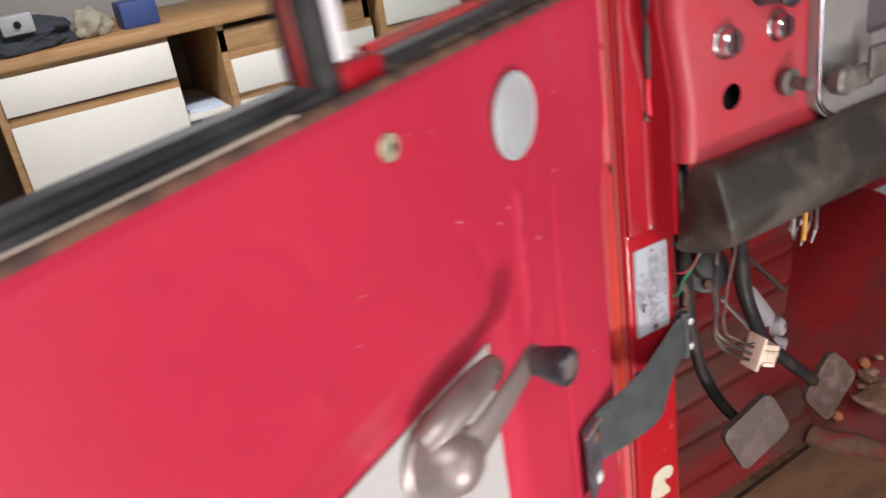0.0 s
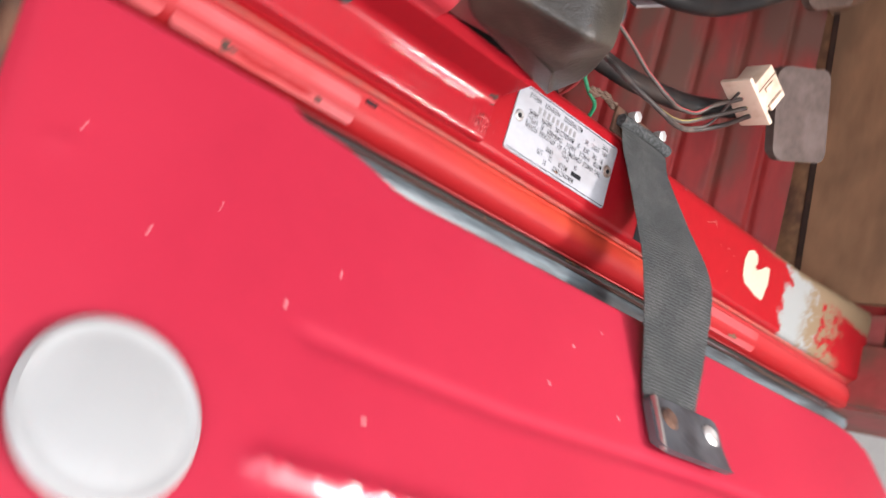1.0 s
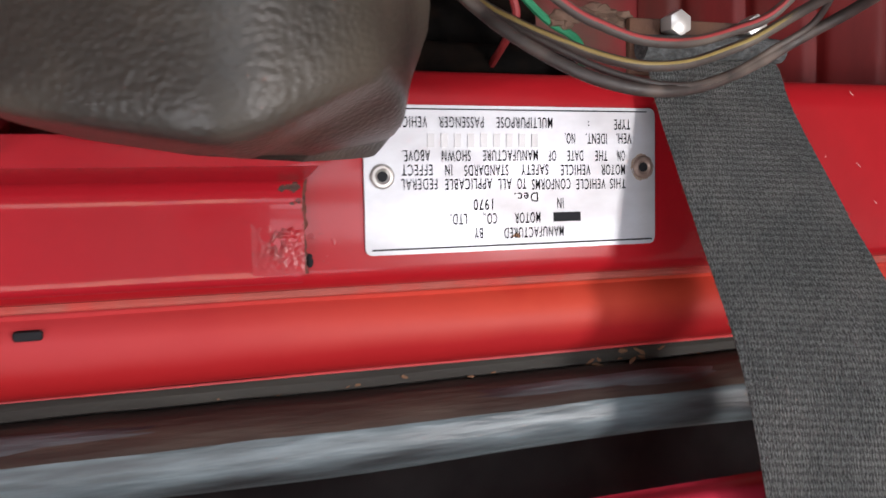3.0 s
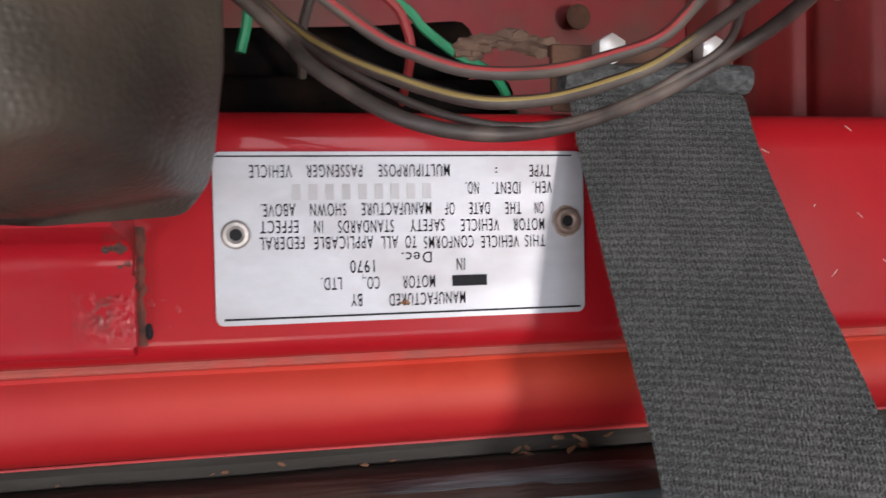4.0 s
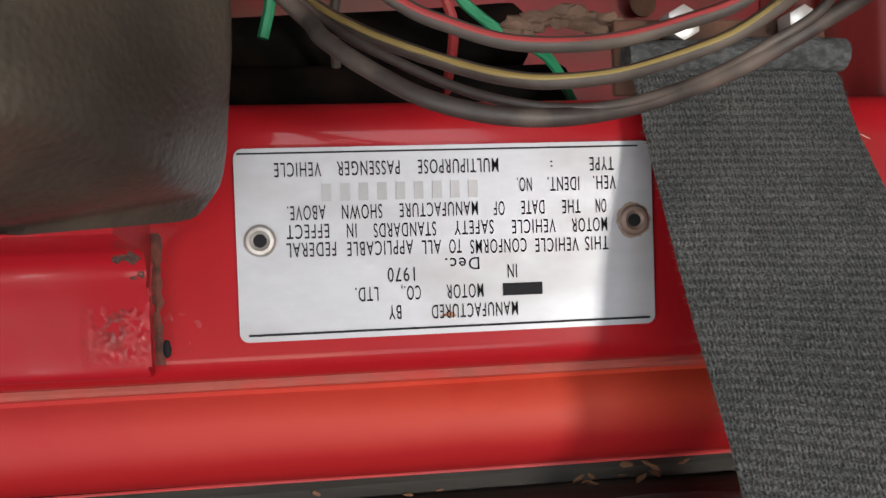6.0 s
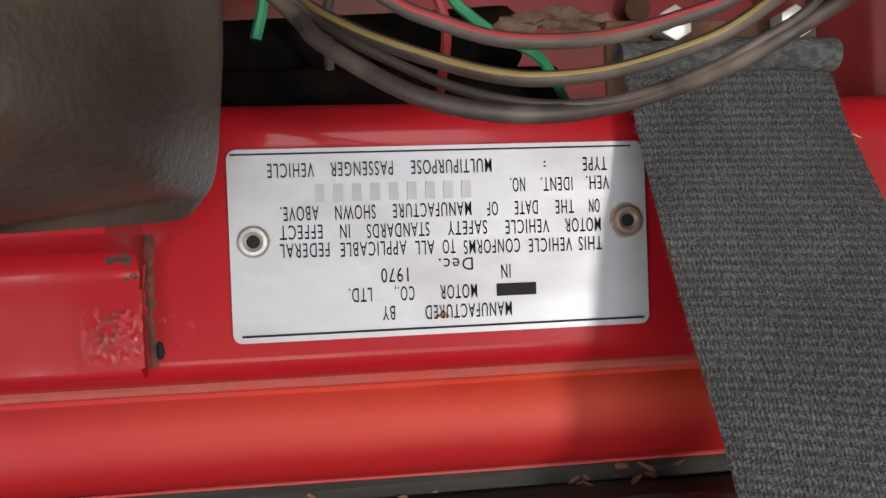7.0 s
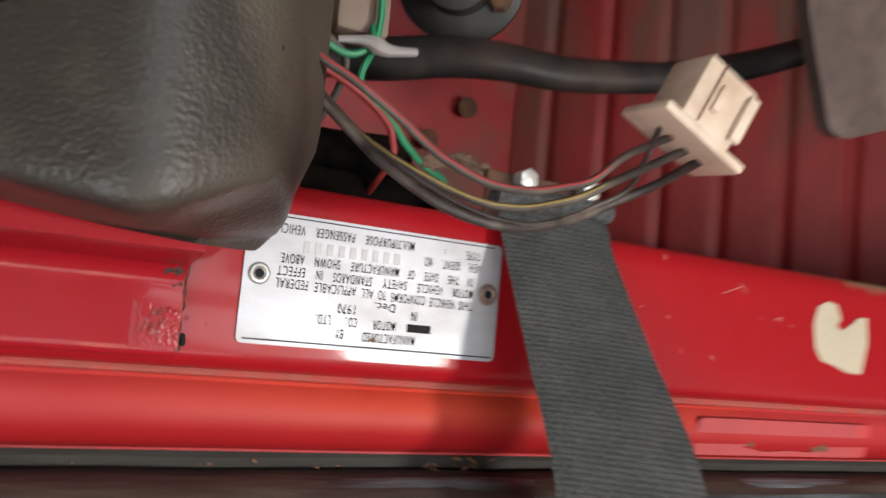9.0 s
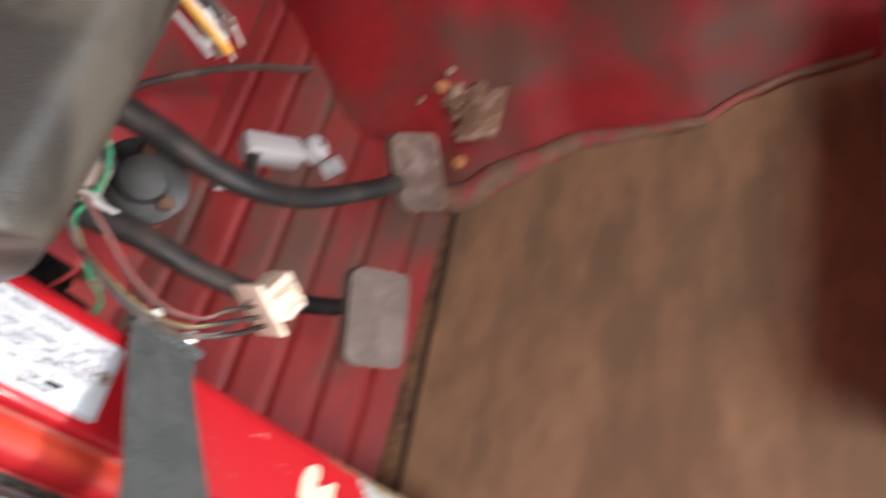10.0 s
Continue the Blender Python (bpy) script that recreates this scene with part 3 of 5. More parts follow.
# upper cover on the post, from the weld upwards, and the side of the cowl behind it
cover = [(-0.0065, 0.02), (-0.0065, -0.0015)] + arc(-0.0045, -0.0015, 0.0025, 180, 270, 3) + [(-0.0025, -0.0042), (-0.0005, -0.0042), (0.0018, -0.0042), (0.004, -0.0042), (0.0065, -0.0043), (0.009, -0.0043), (0.0115, -0.0044), (0.0138, -0.0044)] + arc(0.0160, -0.0114, 0.0070, 90, 0, 7) + [(0.0262, -0.0310), (0.034, -0.031), (0.034, 0.020)]
part("post_cover", extrude_profile(cover, 1.2705, 1.56, 90, warp=lambda c: Vector((c.x + (lean(c.z) if c.x > 0.0135 else 0), c.y + cover_wave(c) - 0.0012 * cover_step(c.z), c.z + (0.0012 * noise.noise(c * 300) if c.z < 1.272 else 0)))), paint, body)
cowl = [(0.0345, 0.060), (0.0345, 0.0), (0.0270, -0.0312), (0.0285, -0.0335)] + arc(0.0425, -0.0360, 0.0140, 180, 270, 7) + [(0.0615, -0.0500), (0.0615, -0.046), (0.048, -0.044), (0.042, -0.030), (0.042, 0.060)]
part("cowl_side", extrude_profile(cowl, 1.345, 1.62, 20, warp=lambda c: Vector((c.x + (lean(c.z) if c.x < 0.052 else 0), c.y, c.z))), dash_paint, body)

def ragged(rx, rz, n, seed, k=0.3):
    r = random.Random(seed)
    return [(rx * (1 + r.uniform(-k, k)) * math.cos(2 * math.pi * i / n), rz * (1 + r.uniform(-k, k)) * math.sin(2 * math.pi * i / n)) for i in range(n)]


# weld and rust at the foot of the cover
def noisy_patch(x0, x1, z0, z1, nx, nz, level, height, mask):
    """A small uneven skin on the post: kept where mask is above nought, its rim sunk into the surface."""
    b = bmesh.new()
    rows = []
    for i in range(nx + 1):
        row = []
        for j in range(nz + 1):
            x, z = x0 + (x1 - x0) * i / nx, z0 + (z1 - z0) * j / nz
            m = mask(x, z)
            row.append((b.verts.new((x, level(x, z) - (height(x, z) if m > 0 else 0) * min(1.0, max(m, 0) * 1.5) + 0.00025 * min(1.0, max(0.0, 1 - m / 0.12)), z)), m))
        rows.append(row)
    for i in range(nx):
        for j in range(nz):
            q = (rows[i][j], rows[i + 1][j], rows[i + 1][j + 1], rows[i][j + 1])
            if max(k[1] for k in q) > 0:
                b.faces.new([k[0] for k in q])
    for v in [v for v in b.verts if not v.link_faces]:
        b.verts.remove(v)
    return b


def cover_level(x, z):
    c = Vector((x, -0.0042, z))
    return -0.0056 - (0.0070 - math.sqrt(max(0.0, 0.000049 - (x - 0.0160) ** 2)) if x > 0.0160 else 0.0) + cover_wave(c)


def rough_noise(x, z, f, seed):
    v = Vector((x * f, z * f, seed))
    return noise.noise(v) + 0.5 * noise.noise(v * 2.1) + 0.25 * noise.noise(v * 4.3)


dark_rust = material("dark_rust", (0.050, 0.026, 0.020), 0.85, vary=0.6, grain=700, blotch=300, bump=0.6, second=(0.13, 0.04, 0.03), second_amount=0.40)
# rusty seam brown, which also paints the cover edge's soft shadow
rust_and_seam_shade = material("brown_seam", (0.125, 0.034, 0.022), 0.8, vary=0.45, grain=500, blotch=180, bump=0.4, second=(0.050, 0.020, 0.015), second_amount=0.42)
gloss_red = material("glossy_red_paint", (0.28, 0.010, 0.015), 0.34, vary=0.3, grain=300, blotch=160, bump=0.10, spec=0.3, second=(0.16, 0.014, 0.014), second_amount=0.4)


def fall(d, r):
    return max(0.0, 1 - (d / r) ** 2)


def lumps(x, z, f, seed):
    v = Vector((x * f, z * f, seed))
    return 0.45 + 0.8 * noise.noise(v) + 0.6 * noise.noise(v * 2.3)


part("weld_bead", noisy_patch(-0.0040, 0.0140, 1.2700, 1.2850, 110, 90, lambda x, z: cover_level(x, z) + 0.00028, lambda x, z: 0.00058 * lumps(x, z, 330, 3) * fall(z - 1.2725, 0.0110) * fall(x - 0.0050, 0.0088),
                              lambda x, z: 1.0), gloss_red, body, "lumpy painted weld")
part("weld_bead", noisy_patch(-0.0030, 0.0120, 1.2560, 1.2680, 90, 70, lambda x, z: 0.00030, lambda x, z: 0.00062 * (lumps(x, z, 360, 8) - 0.15) * fall(z - 1.2650, 0.0085) * fall(x - 0.0035, 0.0080),
                              lambda x, z: 1.0), gloss_red, body, "lumpy painted weld")
part("rust_patch", noisy_patch(0.0180, 0.0229, 1.2700, 1.2815, 50, 70, lambda x, z: cover_level(x, z) + 0.00005, lambda x, z: 0.0003 + 0.0002 * rough_noise(x, z, 600, 3),
                               lambda x, z: 0.55 - ((z - 1.2740) / 0.0042) ** 2 - ((x - 0.0208) / 0.0020) ** 2 + 0.75 * rough_noise(x, z, 420, 21)), dark_rust, body, "flaking rust at the weld")
part("rust_patch", noisy_patch(0.0130, 0.0195, 1.2708, 1.2780, 50, 50, lambda x, z: cover_level(x, z) + 0.00005, lambda x, z: 0.0003 + 0.0002 * rough_noise(x, z, 600, 5),
                               lambda x, z: 0.45 - ((z - 1.2725) / 0.0026) ** 2 - ((x - 0.0168) / 0.0016) ** 2 + 0.75 * rough_noise(x, z, 420, 25)), dark_rust, body, "flaking rust at the weld")
part("rust_gap", noisy_patch(-0.0045, 0.0262, 1.2655, 1.2707, 120, 40, lambda x, z: -0.0001, lambda x, z: 0.0003 + 0.0001 * rough_noise(x, z, 500, 2),
                             lambda x, z: 0.75 - abs(z - 1.2693) / 0.0016 + 0.55 * rough_noise(x, z, 300, 31)), rust_and_seam_shade, body, "rusty, shaded brown seam at the weld")
# black skin painted for the shade in the pit
part("weld_hole", noisy_patch(-0.0045, 0.0040, 1.2648, 1.2702, 60, 40, lambda x, z: -0.0004, lambda x, z: 0.0003,
                              lambda x, z: 0.60 - ((x + 0.0008) / 0.0028) ** 2 - ((z - 1.2676) / 0.0012) ** 2 + 0.35 * rough_noise(x, z, 500, 33)), flat_black, body, "dark pit in the weld")

# hinge leaves on the jamb, upper and lower, each with a dark slot
BAND_EX, BAND_EY = Vector((0.982, -0.190, 0)), Vector((0, 0, 1))


def hinge_leaf(z0, z1, slot_z, slot_h):
    """A chalky leaf lying on the jamb band, with a long rusty slot near its outer edge."""
    m = basis((-0.0350, 0.0072, 0), BAND_EX, BAND_EY)
    slot = [(x + 0.0005 * math.sin(5.0 * k), y) for k, (x, y) in enumerate(ring_points(0.0042, slot_z, 0.0018, 26, slot_h))]
    ob = part("hinge_leaf", sheet_with_holes(rounded_rect(0, 0.0175, z0, z1, 0.003), [slot], 0.0060, m @ Matrix.Translation((0, 0, 0.0012))), pink, body, "chalky red hinge leaf")
    # flat black face paints the unlit inside of the slot
    b = bmesh.new()
    b.faces.new([b.verts.new((x, y, 0)) for x, y in ring_points(0.0042, slot_z, 0.0021, 20, slot_h * 1.04)])
    b.transform(m @ Matrix.Translation((0, 0, -0.0014)))
    part("slot", b, flat_black, ob)
    rnd = random.Random(int(z0 * 1000))
    for k in range(5):
        bm = empty_bm()
        q = slot_z + rnd.choice((-1, 1)) * slot_h * rnd.uniform(0.75, 1.12)
        blob([(rnd.uniform(0.7, 1.3) * 0.0016 * math.cos(i), rnd.uniform(0.7, 1.3) * 0.0026 * math.sin(i)) for i in (0.3, 1.2, 2.2, 3.1, 4.0, 5.2)], 0.0002, m @ Matrix.Translation((0.0042 + rnd.uniform(-0.0014, 0.0018), q, 0.00125)), k, bm=bm)
        part("rust_spot", bm, rust, ob)
    return ob


hinge_leaf(1.3520, 1.4590, 1.403, 0.026)
hinge_leaf(1.4640, 1.5590, 1.512, 0.020)
hinge_leaf(0.9120, 1.0340, 0.974, 0.029)
# black box in place of the shaded notch
part("slot_notch", box(empty_bm(), -0.0196, -0.0168, 0.0040, 0.012, 1.3405, 1.3480, 0.0008), flat_black, body)

# flat dirty seal, grey bulb seal and a black sheet for the shade behind them
def wavy(c):
    return Vector((c.x + 0.0007 * noise.noise(c * 25), c.y + 0.0008 * noise.noise(c * 40), c.z))


olive = material("olive_dust", (0.028, 0.025, 0.020), 0.75, vary=0.45, grain=260, blotch=90, bump=0.4, second=(0.020, 0.016, 0.013), second_amount=0.45, stretch=(1, 1, 0.15))
seal_side_brown = material("seal_side_brown", (0.040, 0.027, 0.022), 0.65, vary=0.5, grain=260, blotch=80, bump=0.4, second=(0.085, 0.062, 0.048), second_amount=0.4, stretch=(1, 1, 0.15))
part("flat_seal", extrude_profile([(-0.0382, 0.050), (-0.0382, 0.0160), (-0.0405, 0.0145), (-0.0436, 0.0150), (-0.0446, 0.0170), (-0.0446, 0.050)], 0.74, 1.56, 60, warp=wavy), olive, body, "dusty flat rubber seal")
# brown strip hugging the inner side of the bulb
part("seal_side_strip", extrude_profile([(-0.0449, 0.050), (-0.0449, 0.0060), (-0.0466, 0.0000), (-0.0488, -0.0038), (-0.0510, -0.0062), (-0.0514, -0.0050), (-0.0480, 0.0000), (-0.0466, 0.0060), (-0.0466, 0.050)], 0.74, 1.56, 60, warp=wavy), seal_side_brown, body, "brown strip along the inner side of the bulb seal")
# pale bead painted in as the highlight on the band's edge
part("edge_highlight", tube([(-0.0377, 0.0130 + 0.0003 * math.sin(k * 2.1), 0.72 + 0.042 * k) for k in range(21)], [0.0006, 0.0004, 0.0007, 0.0003, 0.0006], 6, 3), pink, body)
bm = empty_bm()
tube([(-0.0566 + 0.0008 * math.sin(k * 1.7), 0.0046, 0.74 + 0.0512 * k) for k in range(17)], 0.0108, 20, 4, bm)
part("bulb_seal", bm, seal, body, "worn grey bulb weatherstrip")
# black sheet added where the gap is only unlit
part("gap_shade_sheet", box(empty_bm(), -0.110, -0.0390, 0.052, 0.060, 0.72, 1.56), rubber, body)
bm = empty_bm()
rnd = random.Random(11)
for k in range(26):
    c = Vector((rnd.uniform(-0.0445, -0.0395), 0.0150 - rnd.uniform(0, 0.0012), rnd.uniform(1.135, 1.165) if k < 14 else rnd.uniform(0.98, 1.30)))
    s = rnd.uniform(0.0004, 0.0011) * (1.0 if k < 14 else 0.55)
    b = bmesh.new()
    bmesh.ops.create_icosphere(b, subdivisions=1, radius=s)
    for v in b.verts:
        v.co *= rnd.uniform(0.5, 1.5)
    join(bm, b, Matrix.Translation(c) @ Matrix.Rotation(rnd.uniform(-0.6, 0.6), 4, "Y") @ Matrix.Diagonal((0.8, 0.4, 2.2, 1)))
part("dried_leaves", bm, plain("dry_leaf", (0.17, 0.085, 0.045), 0.9), body, "brown dried leaf crumbs in the seal")["kind"] = "stuff"

# foot of the post: bare metal, filler patch, mud along the inner edge
FACE = lambda x, z, off=0.0004: basis((x, -off, z), (1, 0, 0), (0, 0, 1))



bm = empty_bm()
blob([(0.031, 0.9640), (0.040, 0.9610), (0.0432, 0.9540), (0.042, 0.9470), (0.036, 0.9440), (0.0325, 0.9480), (0.0295, 0.9420), (0.033, 0.9355), (0.037, 0.9300), (0.0372, 0.9230), (0.024, 0.9215), (0.0078, 0.9260), (0.0082, 0.9370), (0.011, 0.9470), (0.013, 0.9570), (0.019, 0.9620)],
     0.0004, FACE(0, 0, 0.0005), 9, bm=bm)
part("filler_patch", bm, filler, body, "cream filler patch on the post")
# sill, floor, toe board, bulkhead and tunnel
sill_paint = material("dusty_sill_paint", (0.34, 0.075, 0.070), 0.65, vary=0.25, grain=90, blotch=14, bump=0.15, second=(0.17, 0.105, 0.075), second_amount=0.55)
FZ = 0.71
part("sill", extrude_profile([(-0.036, -1.2), (0.064, -1.2), (0.064, 0.0), (0.064, 0.10), (-0.036, 0.10)], 0.55, FZ - 0.002, 1), sill_paint, body)
part("sill_tread", box(empty_bm(), -0.034, 0.030, -1.2, 0.045, FZ - 0.004, FZ + 0.012, 0.005), sill_paint, body, "dusty red sill edge")
part("floor_pan", box(empty_bm(), 0.064, 1.4, -2.4, 0.14, FZ - 0.03, FZ - 0.012), deep_red, body)


def toe_height(d):
    """Pressed cross ribs of the toe board, at a distance up its slope."""
    h = 0.0
    for k in range(6):
        h -= 0.0045 * math.exp(-((d - 0.049 - 0.0498 * k) / 0.0050) ** 2)
    return h


def sheet(fn, nu, nv, thick, mat, name, parent, label="", direction=(0, 0, 1)):
    """A curved sheet of metal given by fn(s, t) for s, t in 0..1, with a thickness."""
    b = bmesh.new()
    d = Vector(direction) * thick
    top = [[b.verts.new(fn(i / nu, j / nv)) for j in range(nv + 1)] for i in range(nu + 1)]
    low = [[b.verts.new(top[i][j].co - d) for j in range(nv + 1)] for i in range(nu + 1)]
    for i in range(nu):
        for j in range(nv):
            b.faces.new((top[i][j], top[i + 1][j], top[i + 1][j + 1], top[i][j + 1]))
            b.faces.new((low[i][j + 1], low[i + 1][j + 1], low[i + 1][j], low[i][j]))
    for i in range(nu):
        b.faces.new((top[i][0], low[i][0], low[i + 1][0], top[i + 1][0]))
        b.faces.new((top[i + 1][nv], low[i + 1][nv], low[i][nv], top[i][nv]))
    for j in range(nv):
        b.faces.new((top[0][j + 1], low[0][j + 1], low[0][j], top[0][j]))
        b.faces.new((top[nu][j], low[nu][j], low[nu][j + 1], top[nu][j + 1]))
    return part(name, b, mat, parent, label)


TOE_N = Vector((0, -math.sin(radians(45)), math.cos(radians(45))))


def toe_fn(s, t):
    d = 0.33 * t
    return Vector((0.0575 + 0.62 * s, 0.115 + d * 0.7071, FZ - 0.012 + d * 0.7071)) + TOE_N * toe_height(d)


sheet(toe_fn, 10, 150, 0.003, dusty_red, "toe_board", body, "dusty red ribbed toe board", TOE_N)
sheet(lambda s, t: Vector((0.0575 + 1.0 * s, 0.345 + 0.02 * t + 0.010 * noise.noise(Vector((s * 4, t * 4, 0))), 0.93 + 0.66 * t)), 40, 30, 0.003, deep_red, "bulkhead", body, "red bulkhead above the toe board", (0, -1, 0))
sheet(lambda s, t: Vector((0.0600, 0.058 + 0.30 * s, FZ + 0.86 * t)), 2, 2, 0.003, dusty_red, "kick_panel", body, "dusty red side panel of the footwell", (1, 0, 0))


def tunnel_edge(y):
    pts = [(-1.2, 0.63), (-0.42, 0.605), (-0.30, 0.585), (-0.24, 0.565), (-0.18, 0.530), (-0.04, 0.525), (0.03, 0.495), (0.11, 0.455), (0.45, 0.43)]
    for (a, xa), (b, xb) in zip(pts, pts[1:]):
        if y <= b:
            s = (y - a) / (b - a)
            return xa + (xb - xa) * (3 * s * s - 2 * s ** 3)
    return 0.43


def tunnel_fn(s, t):
    y = -1.2 + 1.6 * s
    x = tunnel_edge(y)
    rise = 0.12 + 0.14 * max(0, min(1, (y + 0.35) / 0.6))
    a = t * math.pi * 0.5
    return Vector((x + 0.10 * math.sin(a) ** 1.3 + 0.55 * max(0, t - 0.55), y, FZ - 0.012 + rise * (1 - math.cos(a)) ** 0.9 * 1.15 + 0.006 * noise.noise(Vector((x * 5, y * 7, t * 2)))))


sheet(tunnel_fn, 90, 16, 0.003, material("dusty_tunnel_paint", (0.30, 0.016, 0.019), 0.62, vary=0.3, grain=50, blotch=7, bump=0.10, spec=0.3, second=(0.135, 0.050, 0.036), second_amount=0.48), "tunnel", body, "red transmission tunnel", (0, 0, 1))

lip = [(tunnel_edge(y) + 0.004, y, FZ + 0.002 + 0.004 * noise.noise(Vector((y * 30, 0, 2)))) for y in (-0.36, -0.32, -0.28, -0.25, -0.22, -0.19, -0.16, -0.12, -0.08, -0.04, 0.0, 0.03, 0.06, 0.09, 0.12)]
part("muddy_lip", tube(lip, [0.004, 0.005, 0.005, 0.006, 0.007, 0.010, 0.014, 0.018, 0.022, 0.020], 10, 4), material("brown_mud", (0.20, 0.11, 0.07), 0.85, vary=0.5, grain=70, blotch=30, bump=0.5, second=(0.30, 0.06, 0.05), second_amount=0.4), body, "muddy seam along the foot of the tunnel")
# unseen shell; roof, cowl top and far side added to shade the footwell
part("rear_side", box(empty_bm(), -0.05, -0.02, -2.43, -1.05, 0.60, 1.15), deep_red, body)
part("shade_roof", box(empty_bm(), -0.03, 1.43, -2.43, 0.10, 1.985, 2.01, 0.008), deep_red, body)
for x0, y0, z0 in ((-0.028, 0.03, 1.56), (1.37, 0.03, 1.62), (-0.028, -2.42, 1.15), (1.37, -2.42, 1.15)):
    part("shade_roof_pillar", box(empty_bm(), x0, x0 + 0.05, y0, y0 + 0.06, z0, 1.986, 0.008), deep_red, body)
part("shade_cowl_top", box(empty_bm(), 0.036, 1.40, -0.046, 0.42, 1.622, 1.64, 0.004), paint, body)
part("shade_far_side", box(empty_bm(), 1.40, 1.43, -2.4, 0.42, 0.60, 1.75), deep_red, body)
part("far_floor", box(empty_bm(), 0.95, 1.40, -1.2, 0.40, 0.80, 0.82), deep_red, body)

# dark brown for the shade in gaps round the board, and sill grime
gap_dark = material("grime_and_gap_shade", (0.030, 0.016, 0.010), 0.9, vary=0.5, grain=120, blotch=30, bump=0.4, second=(0.07, 0.035, 0.02), second_amount=0.4)
# brown board on the floor
bm = empty_bm()
outline = [(0.0315, -1.1), (0.0315, -0.030), (0.0760, -0.026), (0.0760, 0.004), (0.0780, 0.086)]
outline += [(0.45 * k / 8 + 0.078 * (1 - k / 8), 0.086 + 0.020 * k / 8) for k in range(1, 9)]
outline += [(tunnel_edge(y) - 0.004, y) for y in (0.095, 0.07, 0.05, 0.03, 0.0, -0.03, -0.06, -0.10, -0.14, -0.17, -0.19, -0.21, -0.23, -0.25, -0.28, -0.32, -0.36, -0.42, -0.6, -1.1)]
board = sheet_with_holes(outline, [], 0.009, Matrix.Translation((0, 0, FZ)))
floor_mat = tagged(part("floor_mat", board, mat_brown), "worn brown board laid on the vehicle floor", "floor mat")
# strips below paint the dark lines at sill, post foot and board front
part("dark_strip", box(empty_bm(), 0.0302, 0.0365, -1.1, -0.031, FZ - 0.001, FZ + 0.0035, 0.0015), gap_dark, body, "dark grime and gap shade along the sill")
part("dark_strip", box(empty_bm(), 0.0310, 0.0765, -0.0256, -0.0150, FZ - 0.0015, FZ + 0.0012, 0.0005), gap_dark, body, "dark strip painted for the gap at the post foot")
part("board_gap_shade", box(empty_bm(), 0, 0.373, 0.0006, 0.0090, FZ - 0.010, FZ - 0.0012, 0.001, pose(0.078, 0.086, 0, 0, 0, 3.08)), gap_dark, body, "dark strip painted for the gap shade before the floor board")
part("trim_gap", box(empty_bm(), 0.075, 0.45, 0.092, 0.1250, FZ - 0.011, FZ - 0.003, 0.002), material("ochre_rust", (0.21, 0.115, 0.055), 0.85, vary=0.5, grain=90, blotch=35, bump=0.5, second=(0.10, 0.05, 0.03), second_amount=0.45), body, "rusty strip at the foot of the toe board")

seat_dark = material("rusty_seat_metal", (0.075, 0.045, 0.030), 0.7, vary=0.3, grain=60, blotch=14, bump=0.2, second=(0.04, 0.028, 0.02), second_amount=0.5)
seat = thing("seat_base", "dark metal seat base standing on the floor board", "seat base")
part("frame", box(empty_bm(), 0.16, 0.58, -0.95, -0.392, FZ + 0.0005, FZ + 0.13, 0.012), seat_dark, seat)
part("front_rail", box(empty_bm(), 0.15, 0.59, -0.400, -0.380, FZ + 0.09, FZ + 0.14, 0.006), seat_dark, seat)
part("bolt", lathe([(0.013, 0), (0.013, 0.006), (0.007, 0.010)], basis((0.275, -0.379, FZ + 0.115), (1, 0, 0), (0, 0, 1))), zinc, seat)

# fittings on the bulkhead
fit_box = thing("switch_box", "pale grey plastic box fixed beside the brake arm", "switch box")
pale = plain("pale_plastic", (0.33, 0.30, 0.30), 0.6)
bx = basis((0.292, 0.112, 1.046), (0.030, -0.028, -0.065), (0.82, 0.50, 0.16))
part("case", box(empty_bm(), 0.0, 0.056, -0.013, 0.013, -0.010, 0.012, 0.004, bx), pale, fit_box)
part("cap", lathe([(0.013, 0), (0.013, 0.014), (0.009, 0.018)], bx @ pose(0.070, 0.008, -0.004, 0, 20, 0)), pale, fit_box)
part("cap_hole", lathe([(0.003, 0), (0.003, 0.0185)], bx @ pose(0.0705, 0.008, -0.004, 0, 20, 0), 12), rubber, fit_box)
part("stub", lathe([(0.009, 0), (0.009, 0.016), (0.006, 0.018)], bx @ pose(0.083, -0.009, -0.006, 0, 40, 0)), pale, fit_box)
part("bracket", tube([(0.296, 0.106, 1.036), (0.262, 0.084, 1.050), (0.224, 0.050, 1.066)], 0.006, 8, 4, flat=0.5), black_paint, fit_box)
link = thing("pedal_link", "pale flat steel link behind the brake arm", "link")
part("bar", box(empty_bm(), 0.0, 0.125, -0.008, 0.008, -0.0015, 0.0015, 0.001, basis((0.236, 0.103, 1.065), (0.042, -0.045, -0.080), (0.6, 0.7, -0.1))), pale, link)
boot = thing("pedal_mount", "black round pedal mount with rusty nuts", "pedal mount")
bt = basis((0.192, 0.092, 1.130), (0.80, 0.15, 0.58), (-0.50, 0.62, 0.60))
part("flange", lathe([(0.033, 0), (0.033, 0.006), (0.028, 0.009), (0.019, 0.010), (0.017, 0.020), (0.009, 0.023)], bt, 32), rubber, boot)
for sx, sz in ((-0.020, -0.012), (0.022, -0.008)):
    part("nut", lathe([(0.0065, 0), (0.0065, 0.006), (0.004, 0.010)], bt @ pose(sx, sz, 0.006), 6), rust, boot)
part("stalk", tube([(0.192, 0.094, 1.128), (0.186, 0.110, 1.20), (0.176, 0.118, 1.31)], 0.011, 10, 6), rubber, boot)
